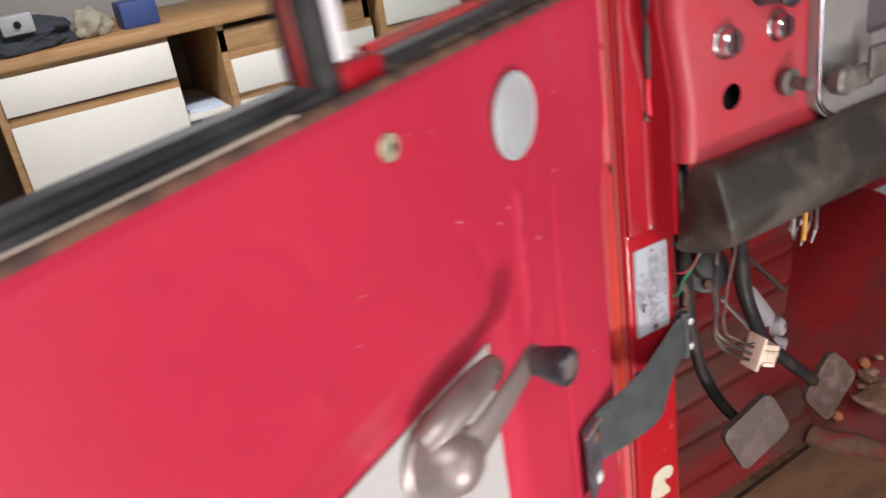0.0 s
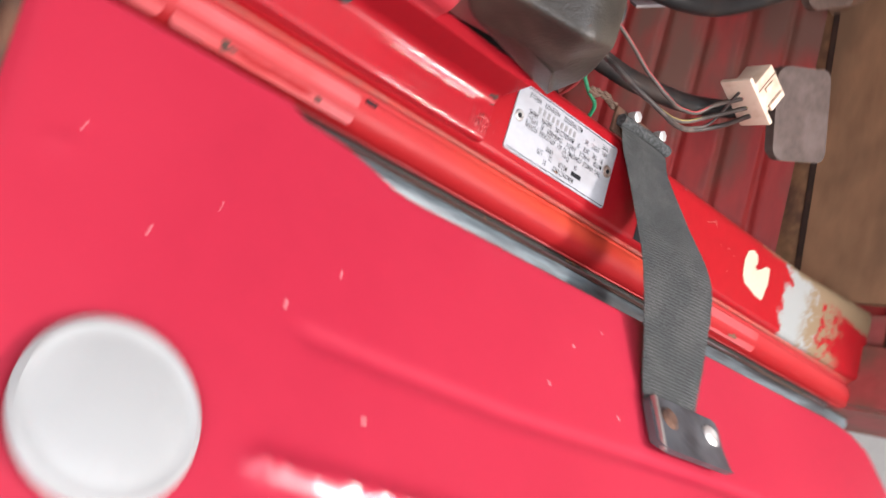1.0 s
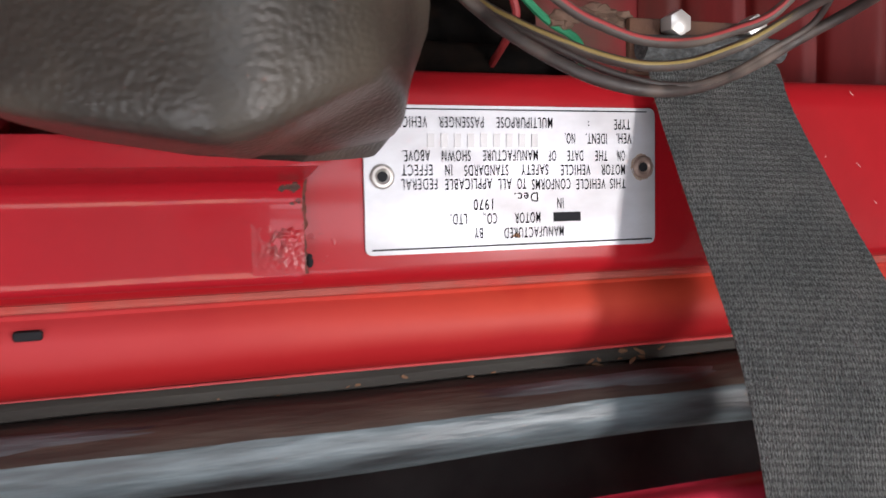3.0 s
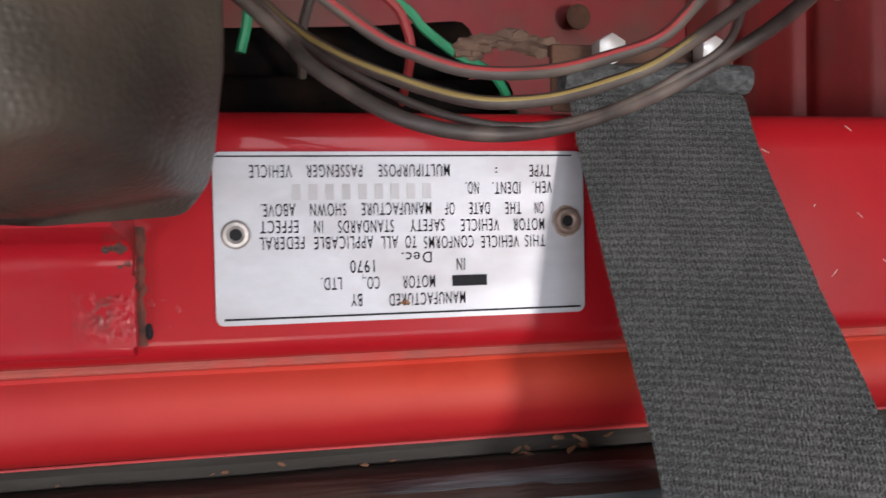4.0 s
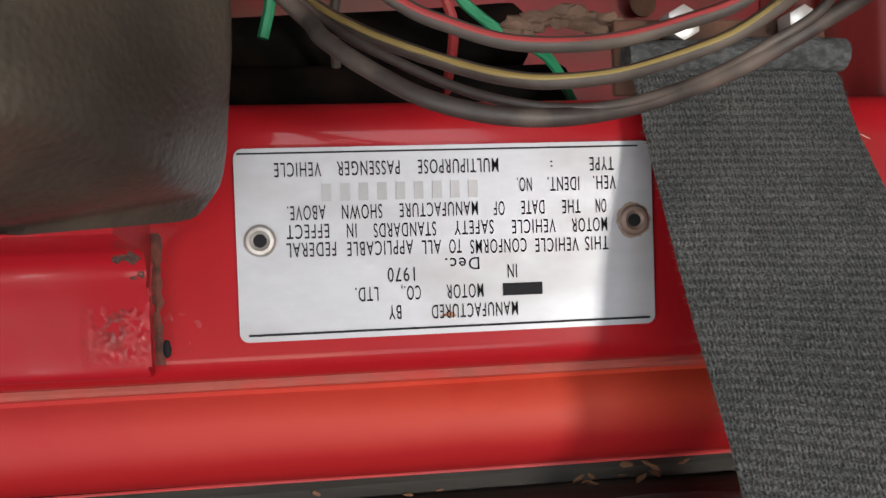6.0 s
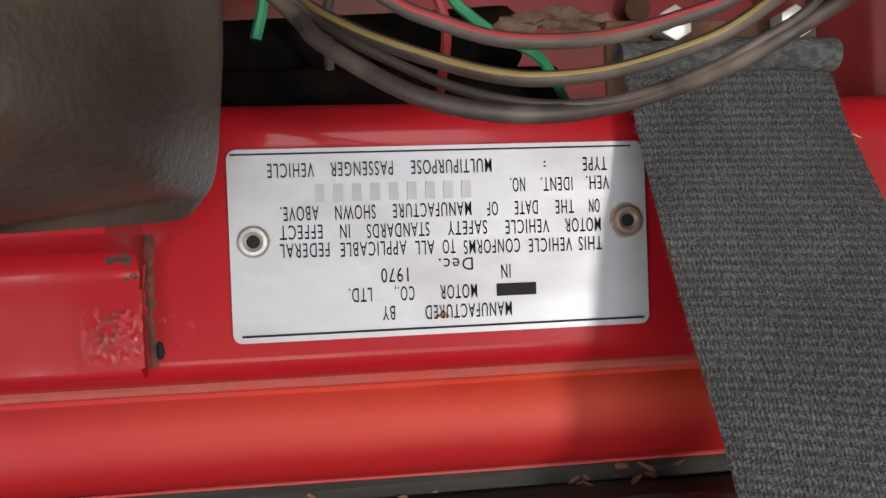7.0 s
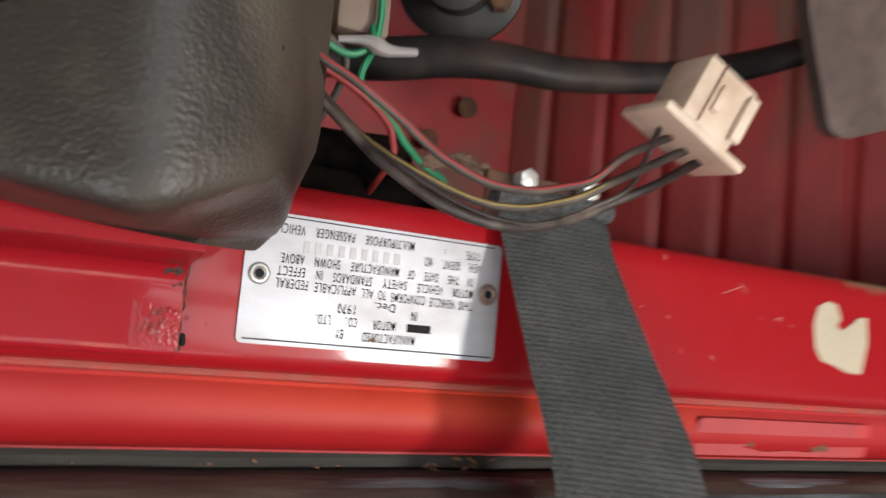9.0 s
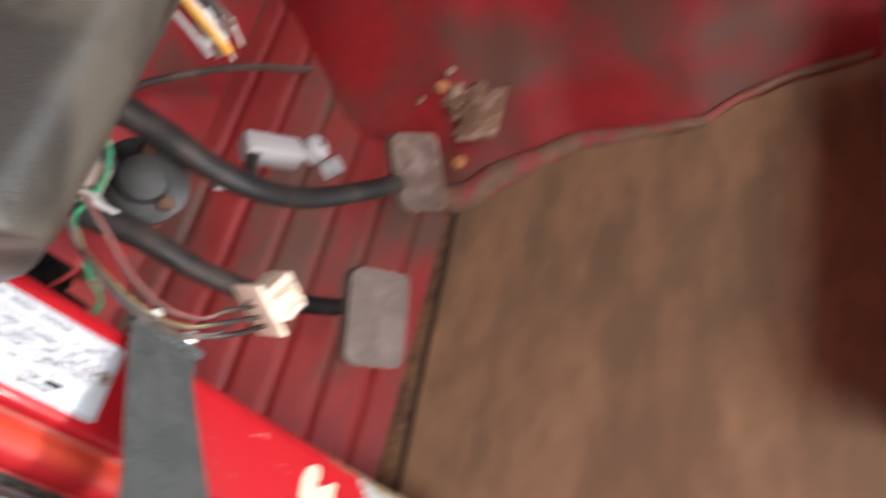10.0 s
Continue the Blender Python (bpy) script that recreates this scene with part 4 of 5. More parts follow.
rodm = thing("clutch_rod", "thin grey rod running across the bulkhead", "rod")
part("bar", tube([(0.22, 0.29, 1.16), (0.36, 0.29, 1.08), (0.48, 0.28, 0.98), (0.54, 0.24, 0.90)], 0.0045), pedal_rubber, rodm)
for x, z in ((0.17, 1.02), (0.205, 0.985)):
    part("blind_plug", lathe([(0.009, 0), (0.009, 0.002), (0.005, 0.003)], basis((x, 0.339, z), (1, 0, 0), (0, 0, 1)), 16), rust, body)


# ---- pedals
def pedal(name, label, arm, pad_c, pad_w, pad_l, across, down, arm_r, pad_mat):
    """A hanging pedal: a bent arm and a rubber pad whose width and length lie along the given ways."""
    t = thing(name, label, "pedal", group="foot pedals")
    part("arm", tube(arm, arm_r, 12, 8, flat=0.8), black_paint, t, "black painted steel arm")
    m = basis(pad_c, across, -Vector(down))
    b = sheet_with_holes(rounded_rect(-pad_w / 2, pad_w / 2, -pad_l / 2, pad_l / 2, 0.011), [], 0.010, None)
    for v in b.verts:
        v.co.z -= 4.0 * v.co.y ** 2
    b.transform(m)
    p = part("pad", b, pad_mat, t, "worn grey rubber pedal pad")
    part("backing", box(empty_bm(), -pad_w / 2 + 0.006, pad_w / 2 - 0.006, -pad_l / 2 + 0.006, pad_l / 2 - 0.006, -0.018, -0.011, 0.002, m), black_paint, p)
    return t


pedal("clutch_pedal", "clutch pedal with a worn grey rubber pad", [(0.112, 0.048, 1.31), (0.118, 0.052, 1.25), (0.128, 0.060, 1.190), (0.143, 0.073, 1.145), (0.150, 0.078, 1.112), (0.152, 0.076, 1.072), (0.159, 0.073, 1.030), (0.168, 0.069, 0.992), (0.182, 0.056, 0.951), (0.190, 0.034, 0.930), (0.180, 0.006, 0.938)],
      (0.169, -0.017, 0.949), 0.080, 0.060, (0.066, -0.009, 0.035), (0.018, -0.016, -0.048), [0.011, 0.011, 0.012, 0.012, 0.011, 0.0105, 0.010, 0.009, 0.008], pedal_rubber)
pedal("brake_pedal", "brake pedal with a worn grey rubber pad", [(0.170, 0.036, 1.31), (0.182, 0.036, 1.25), (0.197, 0.040, 1.195), (0.207, 0.046, 1.156), (0.211, 0.045, 1.116), (0.219, 0.039, 1.075), (0.246, 0.038, 1.021), (0.287, 0.024, 0.970), (0.318, 0.018, 0.938)],
      (0.336, 0.004, 0.926), 0.076, 0.056, (0.052, -0.004, 0.058), (0.030, -0.018, -0.044), [0.012, 0.012, 0.013, 0.013, 0.012, 0.011, 0.010, 0.009], material("rusty_pedal_rubber", (0.10, 0.062, 0.048), 0.8, vary=0.4, grain=110, blotch=45, bump=0.4, spec=0.3, second=(0.17, 0.120, 0.098), second_amount=0.45))

# ---------------------------------------------------------------- dashboard
gunmetal = material("dark_gunmetal", (0.14, 0.125, 0.11), 0.45, 0.5, vary=0.25, grain=150, blotch=40, bump=0.1, second=(0.25, 0.22, 0.19), second_amount=0.4)
dash = thing("dashboard", "red metal dashboard with silver gauge panel", "dashboard")
dm = basis((0, -0.050, 0), (1, 0, 0), (0, 0, 1))
part("face", sheet_with_holes([(0.0617, 1.342), (0.90, 1.342), (0.90, 1.62), (0.0617, 1.62)], [ring_points(0.0850, 1.396, 0.0125, 28)], 0.0015, dm), dash_paint, dash, smooth=False)
# black backing painted in for the unlit space behind the dash hole
part("painted_dark_inside", box(empty_bm(), 0.078, 0.88, -0.030, -0.026, 1.345, 1.61), flat_black, dash)


def dash_knob(x, z, r):
    m = basis((x, -0.0505, z), (1, 0, 0), (0, 0, 1))
    k = part("knob", lathe([(r * 1.25, 0), (r * 1.25, 0.002), (r * 0.7, 0.003), (r * 0.7, 0.005), (r, 0.006), (r, 0.011), (r * 0.85, 0.013)], m), chrome, dash, "chrome pull knob")
    part("slot", box(empty_bm(), x - 0.0016, x + 0.0016, -0.0640, -0.0615, z - r * 0.7, z + r * 0.7), flat_black, k)
    return k


dash_knob(0.0745, 1.449, 0.0125)
dash_knob(0.143, 1.449, 0.0115)
part("knob", lathe([(0.017, 0), (0.015, 0.008), (0.013, 0.03), (0.016, 0.032), (0.010, 0.036)], basis((0.125, -0.0505, 1.487), (1, 0, 0), (0, 0, 1))), knob_plastic, dash, "black knob")
cl = part("gauge_panel", sheet_with_holes(rounded_rect(0.188, 0.60, 1.342, 1.66, 0.034, 8), [rounded_rect(0.262, 0.40, 1.415, 1.60, 0.006, 3)], 0.010, basis((0, -0.0605, 0), (1, 0, 0), (0, 0, 1))), silver, dash, "silver-grey gauge panel")
part("panel_rim", tube([(x, -0.0615, z) for x, z in rounded_rect(0.191, 0.597, 1.345, 1.657, 0.034, 8)], 0.0028, 8, 1), chrome, cl)
part("gauge_window", box(empty_bm(), 0.258, 0.404, -0.0545, -0.0525, 1.412, 1.603), plain("dark_gauge", (0.10, 0.085, 0.09), 0.2), cl)
part("switch_stem", lathe([(0.010, 0), (0.013, 0.004), (0.013, 0.010), (0.006, 0.012), (0.0065, 0.030)], basis((0.154, -0.0505, 1.394), (1, 0, 0), (0, 0, 1))), gunmetal, dash, "dull switch stem")
key = thing("key_ring", "dull bunch of keys hanging in the ignition switch", "keys")
part("barrel", lathe([(0.015, 0), (0.015, 0.012), (0.011, 0.016)], basis((0.205, -0.0710, 1.386), (1, 0, 0), (0, 0, 1))), gunmetal, key)
part("blade", box(empty_bm(), 0.203, 0.245, -0.084, -0.080, 1.374, 1.396, 0.003, ), gunmetal, key)
part("blade", box(empty_bm(), 0.232, 0.262, -0.088, -0.084, 1.380, 1.412, 0.004), gunmetal, key)

cable = thing("bonnet_cable", "black sleeved cable with a red wire", "cable")
part("sleeve", tube([(0.0145, -0.012, 1.60), (0.0150, -0.020, 1.52), (0.0175, -0.018, 1.475), (0.0180, -0.0135, 1.445), (0.0200, -0.0115, 1.425)], [0.006, 0.008, 0.007, 0.004, 0.003]), rubber, cable)
part("red_wire", tube([(0.0200, -0.0115, 1.428), (0.0195, -0.0100, 1.410), (0.0215, -0.0090, 1.392), (0.0245, -0.0080, 1.388)], 0.0020), plain("red_wire", (0.7, 0.02, 0.04), 0.4), cable)
part("grommet", tube([(0.0225 + 0.0045 * math.cos(k * 0.7), -0.0075, 1.388 + 0.0050 * math.sin(k * 0.7)) for k in range(10)], 0.0014), rubber, cable)

# padded roll under the dash
pad = thing("knee_pad", "dark grey vinyl padded roll under the dashboard", "knee pad")
sect = [(-0.043, 1.342), (-0.074, 1.347), (-0.101, 1.299), (-0.091, 1.270), (-0.064, 1.2555)]


def rounded_poly(pts, radii, n=5):
    out = []
    k = len(pts)
    for i in range(k):
        a, b, c = Vector(pts[i - 1]), Vector(pts[i]), Vector(pts[(i + 1) % k])
        r, u, v = radii[i], (a - b).normalized(), (c - b).normalized()
        p0, p1 = b + u * min(r, (a - b).length * 0.45), b + v * min(r, (c - b).length * 0.45)
        for j in range(n + 1):
            s = j / n
            out.append(tuple((1 - s) ** 2 * p0 + 2 * s * (1 - s) * b + s * s * p1))
    return out


def ramp01(a, b, v):
    s = max(0.0, min(1.0, (v - a) / (b - a)))
    return s * s * (3 - 2 * s)


cy, cz = -0.068, 1.290
b = bmesh.new()
rings = []
for x, k in ((0.0255, 0.30), (0.0255, 0.62), (0.0256, 0.86), (0.0259, 0.92), (0.0267, 0.955), (0.0282, 0.978), (0.0305, 0.992), (0.0340, 1.0), (0.0390, 1.0), (0.0450, 1.0), (0.0520, 1.0)) + tuple((0.06 + 0.02 * i, 1.0) for i in range(40)):
    ring = []
    back = max(0.0, min(1.0, (x - 0.030) / 0.024))
    ps = rounded_poly(sect + [(-0.028 - 0.017 * back, 1.2480 - 0.0050 * back)], [0.011] * 5 + [0.005])
    for y, z in ps:
        wob = 0.0010 * noise.noise(Vector((x * 18, y * 20, z * 20)))
        near_end = 1 - ramp01(0.0257, 0.085, x)
        low = max(0.0, min(1.0, (1.259 - z) / 0.0105))
        push = 0.0085 * max(0.0, (z - 1.256) / 0.082) ** 2.2 + 0.008 * low * low + 0.015 * ramp01(-0.030, -0.085, y) * ramp01(1.305, 1.262, z)
        ring.append(b.verts.new((x + near_end * push * min(1.0, k * 1.08), cy + (y - cy) * (k + wob * 5), cz + (z - cz) * (k + wob * 5) + 0.010 * max(0, x - 0.2))))
    rings.append(ring)
n = len(ps)
for a, c in zip(rings, rings[1:]):
    for k in range(n):
        b.faces.new((a[k], a[(k + 1) % n], c[(k + 1) % n], c[k]))
b.faces.new(rings[0][::-1])
b.faces.new(rings[-1])
part("roll", b, vinyl, pad)
for x, y, z in ((0.062, -0.0905, 1.280), (0.073, -0.0875, 1.271), (0.069, -0.0885, 1.330)):
    part("stud_hole", lathe([(0.0012, 0), (0.0012, 0.0012)], basis((x, y, z), (1, 0, 0), (0, 0, 1)), 10), flat_black, pad)
# ---------------------------------------------------------------- data plate
plate = thing("data_plate", "silver aluminium maker's plate riveted to the door post", "data plate")
PZ0, PZ1, PX0, PX1 = 1.1495, 1.2508, -0.0002, 0.0452
pm = basis((0, -0.0011, 0), (1, 0, 0), (0, 0, 1))
part("sheet", sheet_with_holes(rounded_rect(PX0, PX1, PZ0, PZ1, 0.0022), [], 0.0009, pm), aluminium, plate, smooth=False)
ty = -0.00135


def plate_words(words, z0, z1, x, height):
    """One line of stamped writing that reads upwards, from z0 to z1, its foot towards +x."""
    me = text_mesh(words, 1.0)
    xs, ys = [v.co.x for v in me.vertices], [v.co.y for v in me.vertices]
    x0, x1 = min(xs), max(xs)
    z0, z1 = z0 - 0.0009 - 0.011 * (z0 - 1.16), z1 - 0.0009 - 0.011 * (z1 - 1.16)
    sx, sy = (z1 - z0) / (x1 - x0), height / 0.70
    for v in me.vertices:
        s, u = (v.co.x - x0) * sx, v.co.y * sy
        v.co = (x + height / 2 - u, ty, z0 + s)
    me.materials.append(flat_black)
    ob = new("lettering", me)
    ob.parent = plate
    return ob


def plate_bar(z0, z1, x, height, mat=flat_black, name="bar"):
    return part(name, box(empty_bm(), x - height / 2, x + height / 2, ty - 0.00004, ty + 0.00024, z0, z1), mat, plate)


H = 0.0034
for words, z0, z1, x in (
        ("TYPE", 1.1601, 1.1663, 0.0397), ("MULTIPURPOSE", 1.1893, 1.2091, 0.0400), ("PASSENGER", 1.2135, 1.2285, 0.0400),
        ("VEHICLE", 1.2323, 1.2433, 0.0400), ("VEH.", 1.1597, 1.1655, 0.0351), ("IDENT.", 1.1691, 1.1771, 0.0350), ("NO.", 1.1811, 1.1848, 0.0351),
        ("ON", 1.1623, 1.1650, 0.0294), ("THE", 1.1689, 1.1736, 0.0294), ("DATE", 1.1781, 1.1839, 0.0295), ("OF", 1.1881, 1.1908, 0.0295),
        ("MANUFACTURE", 1.1947, 1.2139, 0.0297), ("SHOWN", 1.2181, 1.2277, 0.0297), ("ABOVE.", 1.2316, 1.2406, 0.0298),
        ("MOTOR", 1.1622, 1.1713, 0.0248), ("VEHICLE", 1.1754, 1.1864, 0.0249), ("SAFETY", 1.1910, 1.2007, 0.0251),
        ("STANDARDS", 1.2052, 1.2203, 0.0251), ("IN", 1.2244, 1.2267, 0.0253), ("EFFECT", 1.2309, 1.2409, 0.0254), ("THIS", 1.1620, 1.1680, 0.0202),
        ("VEHICLE", 1.1697, 1.1807, 0.0202), ("CONFORMS", 1.1829, 1.1969, 0.0204), ("TO", 1.1990, 1.2021, 0.0207), ("ALL", 1.2041, 1.2088, 0.0207),
        ("APPLICABLE", 1.2109, 1.2268, 0.0209), ("FEDERAL", 1.2294, 1.2411, 0.0211), ("Dec.", 1.1948, 1.2032, 0.0164),
        ("1970", 1.2107, 1.2173, 0.0144), ("IN", 1.1855, 1.1878, 0.0142), ("MOTOR", 1.1940, 1.2031, 0.0098), ("CO.,", 1.2094, 1.2141, 0.0099),
        ("LTD.", 1.2197, 1.2252, 0.0100), ("MANUFACTURED", 1.1855, 1.2069, 0.0051), ("BY", 1.2143, 1.2173, 0.0054)):
    plate_words(words, z0, z1, x, 0.0030 if words == "Dec." else H)
plate_bar(1.1781, 1.1879, 0.0098, 0.0030)
stamp = plain("stamped_grey", (0.30, 0.295, 0.30), 0.4, 0.4)
for k in range(9):
    plate_bar(1.1934 + 0.00438 * k, 1.1934 + 0.00438 * k + 0.0022, 0.0345, 0.0042, stamp, "stamped_bar")
plate_words(":", 1.1757, 1.1763, 0.0396, 0.0022)
plate_bar(1.1530, 1.2500, 0.0440, 0.0004, name="border_line")
plate_bar(1.1509, 1.2487, 0.0014, 0.0005, name="border_line")
for rz, x in ((1.2453, 0.0236), (1.1545, 0.0256)):
    m = basis((x, -0.0012, rz), (1, 0, 0), (0, 0, 1))
    r = part("rivet", lathe([(0.0037, 0), (0.0038, 0.0004), (0.0032, 0.0010), (0.0024, 0.0011), (0.0019, 0.0006), (0.0014, 0.0004)], m, 24), material("brown_rivet", (0.26, 0.19, 0.16), 0.5, 0.4, vary=0.25, grain=300, blotch=150, bump=0.1, second=(0.15, 0.10, 0.08), second_amount=0.4) if rz < 1.2 else material("rivet_metal", (0.48, 0.46, 0.44), 0.42, 0.6, vary=0.2, grain=300, blotch=150, bump=0.1, second=(0.30, 0.27, 0.24), second_amount=0.4), plate, "hollow rivet")
    part("bore", lathe([(0.0016, 0.0003), (0.0016, 0.00072)], m, 14), flat_black, r)
    if rz < 1.2:
        part("rust_stain", noisy_patch(x - 0.007, x + 0.007, rz - 0.007, rz + 0.007, 50, 50, lambda a, b: -0.00112, lambda a, b: 0.00006, lambda a, b: 0.45 - abs(math.hypot(a - x, b - rz) - 0.0040) / 0.0012 + 0.5 * rough_noise(a, b, 260, 41)), plain("brown_stain", (0.23, 0.17, 0.13), 0.7), plate)
bm = empty_bm()
blob(ragged(0.0004, 0.0017, 12, 4, 0.4), 0.00004, basis((0.0042, -0.00125, 1.2014), (1, 0, 0), (0, 0, 1)), 2, bm=bm)
part("rust_stain", bm, plain("orange_stain", (0.26, 0.12, 0.06), 0.8), plate)

# ---------------------------------------------------------------- door
DO, DU, DN = Vector((0, -0.0056, 0)), Vector((-0.898, -0.4728, 0)), Vector((0.466, -0.885, 0)).normalized()


def D(u, z, off=0.0):
    """A place on the door: along it from the hinge, its height, and out of the panel."""
    return DO + DU * u + DN * off + Vector((0, 0, z))


door = thing("vehicle_door", "open red vehicle door with bare metal inner panel", "door")


def seg_dist(p, pts):
    best = 9.0
    for a, b in zip(pts, pts[1:]):
        ax, ay, bx, by = *a, *b
        dx, dy = bx - ax, by - ay
        s = max(0, min(1, ((p[0] - ax) * dx + (p[1] - ay) * dy) / (dx * dx + dy * dy)))
        best = min(best, math.hypot(p[0] - ax - s * dx, p[1] - ay - s * dy))
    return best


CREASES = [[(0.172, 1.392), (0.1745, 1.345), (0.1775, 1.270), (0.1755, 1.15), (0.1755, 1.02)],
           [(0.513, 1.494), (0.473, 1.4886), (0.447, 1.472), (0.438, 1.450)],
           [(0.424, 1.424), (0.391, 1.421), (0.363, 1.4205), (0.320, 1.418), (0.293, 1.4055), (0.278, 1.3766), (0.275, 1.350)]]
BUMPS = [(0.452, 1.386, 0.010, 0.0022), (0.492, 1.352, 0.010, 0.0022), (0.133, 1.498, 0.006, 0.0012)]


def edge_u(z):
    pts = [(0.6, 0.150), (0.762, 0.150), (0.774, 0.1155), (0.789, 0.0880), (0.815, 0.0790), (0.850, 0.0752), (1.325, 0.0757), (1.342, 0.0746), (1.360, 0.0680), (1.376, 0.0631), (1.400, 0.0606), (1.406, 0.0548), (1.60, 0.0532)]
    for (a, ua), (b_, ub) in zip(pts, pts[1:]):
        if z <= b_:
            return ua + (ub - ua) * (z - a) / (b_ - a)
    return 0.0532


def smoothstep(a, b, x):
    s = max(0.0, min(1.0, (x - a) / (b - a)))
    return s * s * (3 - 2 * s)


def panel_off(u, z):
    h = 0.0
    for c in CREASES:
        h -= (0.0018 if c[0][0] < 0.2 else 0.0013) * math.exp(-(seg_dist((u, z), c) / 0.0038) ** 2)
    for bu, bz, r, k in BUMPS:
        h += k * math.exp(-((u - bu) ** 2 + (z - bz) ** 2) / r ** 2 * 2)
    d = seg_dist((u, z), [(0.2256, 1.409), (0.2306, 1.303)])
    h += 0.0034 * math.exp(-(d / 0.0042) ** 2)
    # sunk field round the grey access panel
    inside = smoothstep(0.252, 0.282, u) * smoothstep(1.360, 1.322, z)
    h -= 0.008 * inside
    h += 0.0006 * noise.noise(Vector((u * 9, z * 9, 0)))
    e = u - edge_u(z)
    h -= 0.006 * math.exp(-(e / 0.0028) ** 2)
    top = 1.523 - z
    h -= 0.004 * math.exp(-(top / 0.004) ** 2)
    return h


NU, NV = 230, 190
b = bmesh.new()
grid = []
for j in range(NV + 1):
    z = 0.762 + (1.523 - 0.762) * j / NV
    e = edge_u(z)
    row = []
    for i in range(NU + 1):
        s = i / NU
        u = e + (0.98 - e) * (0.25 * s + 0.75 * s * s * (1.5 - 0.5 * s))
        row.append(b.verts.new(D(u, z, panel_off(u, z))))
    grid.append(row)
for j in range(NV):
    for i in range(NU):
        b.faces.new((grid[j][i], grid[j][i + 1], grid[j + 1][i + 1], grid[j + 1][i]))
rim = [grid[0][i] for i in range(NU + 1)] + [grid[j][NU] for j in range(1, NV + 1)] + [grid[NV][i] for i in range(NU - 1, -1, -1)] + [grid[j][0] for j in range(NV - 1, 0, -1)]
back = [b.verts.new(v.co - DN * 0.045) for v in rim]
for k in range(len(rim)):
    b.faces.new((rim[k], rim[(k + 1) % len(rim)], back[(k + 1) % len(rim)], back[k]))
b.faces.new(back)
part("inner_panel", b, hazed_door_paint, door)



def door_m(u, z, off=0.0):
    """A pose on the door: local x runs towards the hinge, y up, z out of the panel."""
    return basis(D(u, z, off), -DU, (0, 0, 1))


part("access_panel", sheet_with_holes([(-0.40, -0.42), (0, -0.42), (0, 0), (-0.40, 0)], [], 0.0015, door_m(0.2815, 1.3165, -0.0058)), grey_panel, door, "grey access panel", smooth=False)
part("plug", lathe([(0.0288, -0.001), (0.0292, 0.0012), (0.0270, 0.0028), (0.0250, 0.0020), (0.0225, 0.0024), (0.0140, 0.0034), (0.002, 0.0039)], door_m(0.2225, 1.4655, 0.0030) @ Matrix.Diagonal((1.05, 1.05, 1.0, 1)), 40), plug, door, "round grey plastic plug")
sc = part("trim_screw", lathe([(0.0085, 0), (0.0080, 0.0018), (0.0045, 0.0030), (0.0015, 0.0026)], door_m(0.3622, 1.4925), 20), material("tarnished_brass", (0.36, 0.34, 0.22), 0.6, 0.2, vary=0.3, grain=220, blotch=120, bump=0.3, second=(0.16, 0.17, 0.10), second_amount=0.5), door, "pale tarnished fastener")
part("hole", lathe([(0.0022, 0.0026), (0.0022, 0.0031)], door_m(0.3612, 1.4930), 10), flat_black, sc)

# window winder
cast = material("dull_cast_metal", (0.24, 0.195, 0.178), 0.40, 0.45, vary=0.10, grain=90, blotch=24, bump=0.05, second=(0.20, 0.15, 0.13), second_amount=0.5)
crank = part("window_winder", lathe([(0.030, -0.010), (0.031, -0.006), (0.0275, -0.004), (0.0270, 0.002), (0.0235, 0.014), (0.0170, 0.023), (0.0090, 0.0275), (0.002, 0.0285)], door_m(0.370, 1.287, 0.004), 36), cast, door, "dull metal window winder")
arm_b = bmesh.new()
AW = [((0.370, 1.287), 0.020, 0.019), ((0.351, 1.294), 0.0145, 0.024), ((0.306, 1.308), 0.010, 0.028), ((0.285, 1.312), 0.011, 0.028), ((0.274, 1.314), 0.005, 0.027)]
rings = []
for (u, z), w, off in AW:
    ring = []
    for k in range(12):
        a = 2 * math.pi * k / 12
        ring.append(arm_b.verts.new(D(u, z + w * math.cos(a), off + 0.005 * math.sin(a))))
    rings.append(ring)
for a_, c_ in zip(rings, rings[1:]):
    for k in range(12):
        arm_b.faces.new((a_[k], a_[(k + 1) % 12], c_[(k + 1) % 12], c_[k]))
arm_b.faces.new(rings[0][::-1])
arm_b.faces.new(rings[-1])
part("arm", arm_b, cast, crank)
part("grip_knob", lathe([(0.0095, 0.0), (0.0110, 0.002), (0.0130, 0.012), (0.0155, 0.024), (0.0158, 0.030), (0.0140, 0.0325), (0.0110, 0.0320), (0.0105, 0.0295), (0.0040, 0.0290)], door_m(0.285, 1.3125, 0.0290) @ Matrix.Diagonal((0.88, 0.88, 0.93, 1)), 28), knob_plastic, crank, "black winder knob")
part("knob_cap", lathe([(0.0098, 0.0262), (0.0094, 0.0285), (0.0060, 0.0290), (0.0015, 0.0288)], door_m(0.285, 1.3125, 0.0290), 24), cast, crank, "dull metal knob insert")
# inside door lever
lever = part("door_lever", tube([D(0.384, 1.308, 0.004), D(0.372, 1.314, 0.009), D(0.351, 1.319, 0.013), D(0.324, 1.3195, 0.0135), D(0.305, 1.3185, 0.0125), D(0.299, 1.3180, 0.0120)], [0.010, 0.0115, 0.0115, 0.0105, 0.008, 0.003], 16, 6, flat=0.65), cast, door, "dull metal door lever")
part("lever_screw", lathe([(0.008, 0), (0.008, 0.003), (0.004, 0.005)], door_m(0.313, 1.3165, 0.0175) @ Matrix.Scale(0.7, 4), 16), gunmetal, lever)

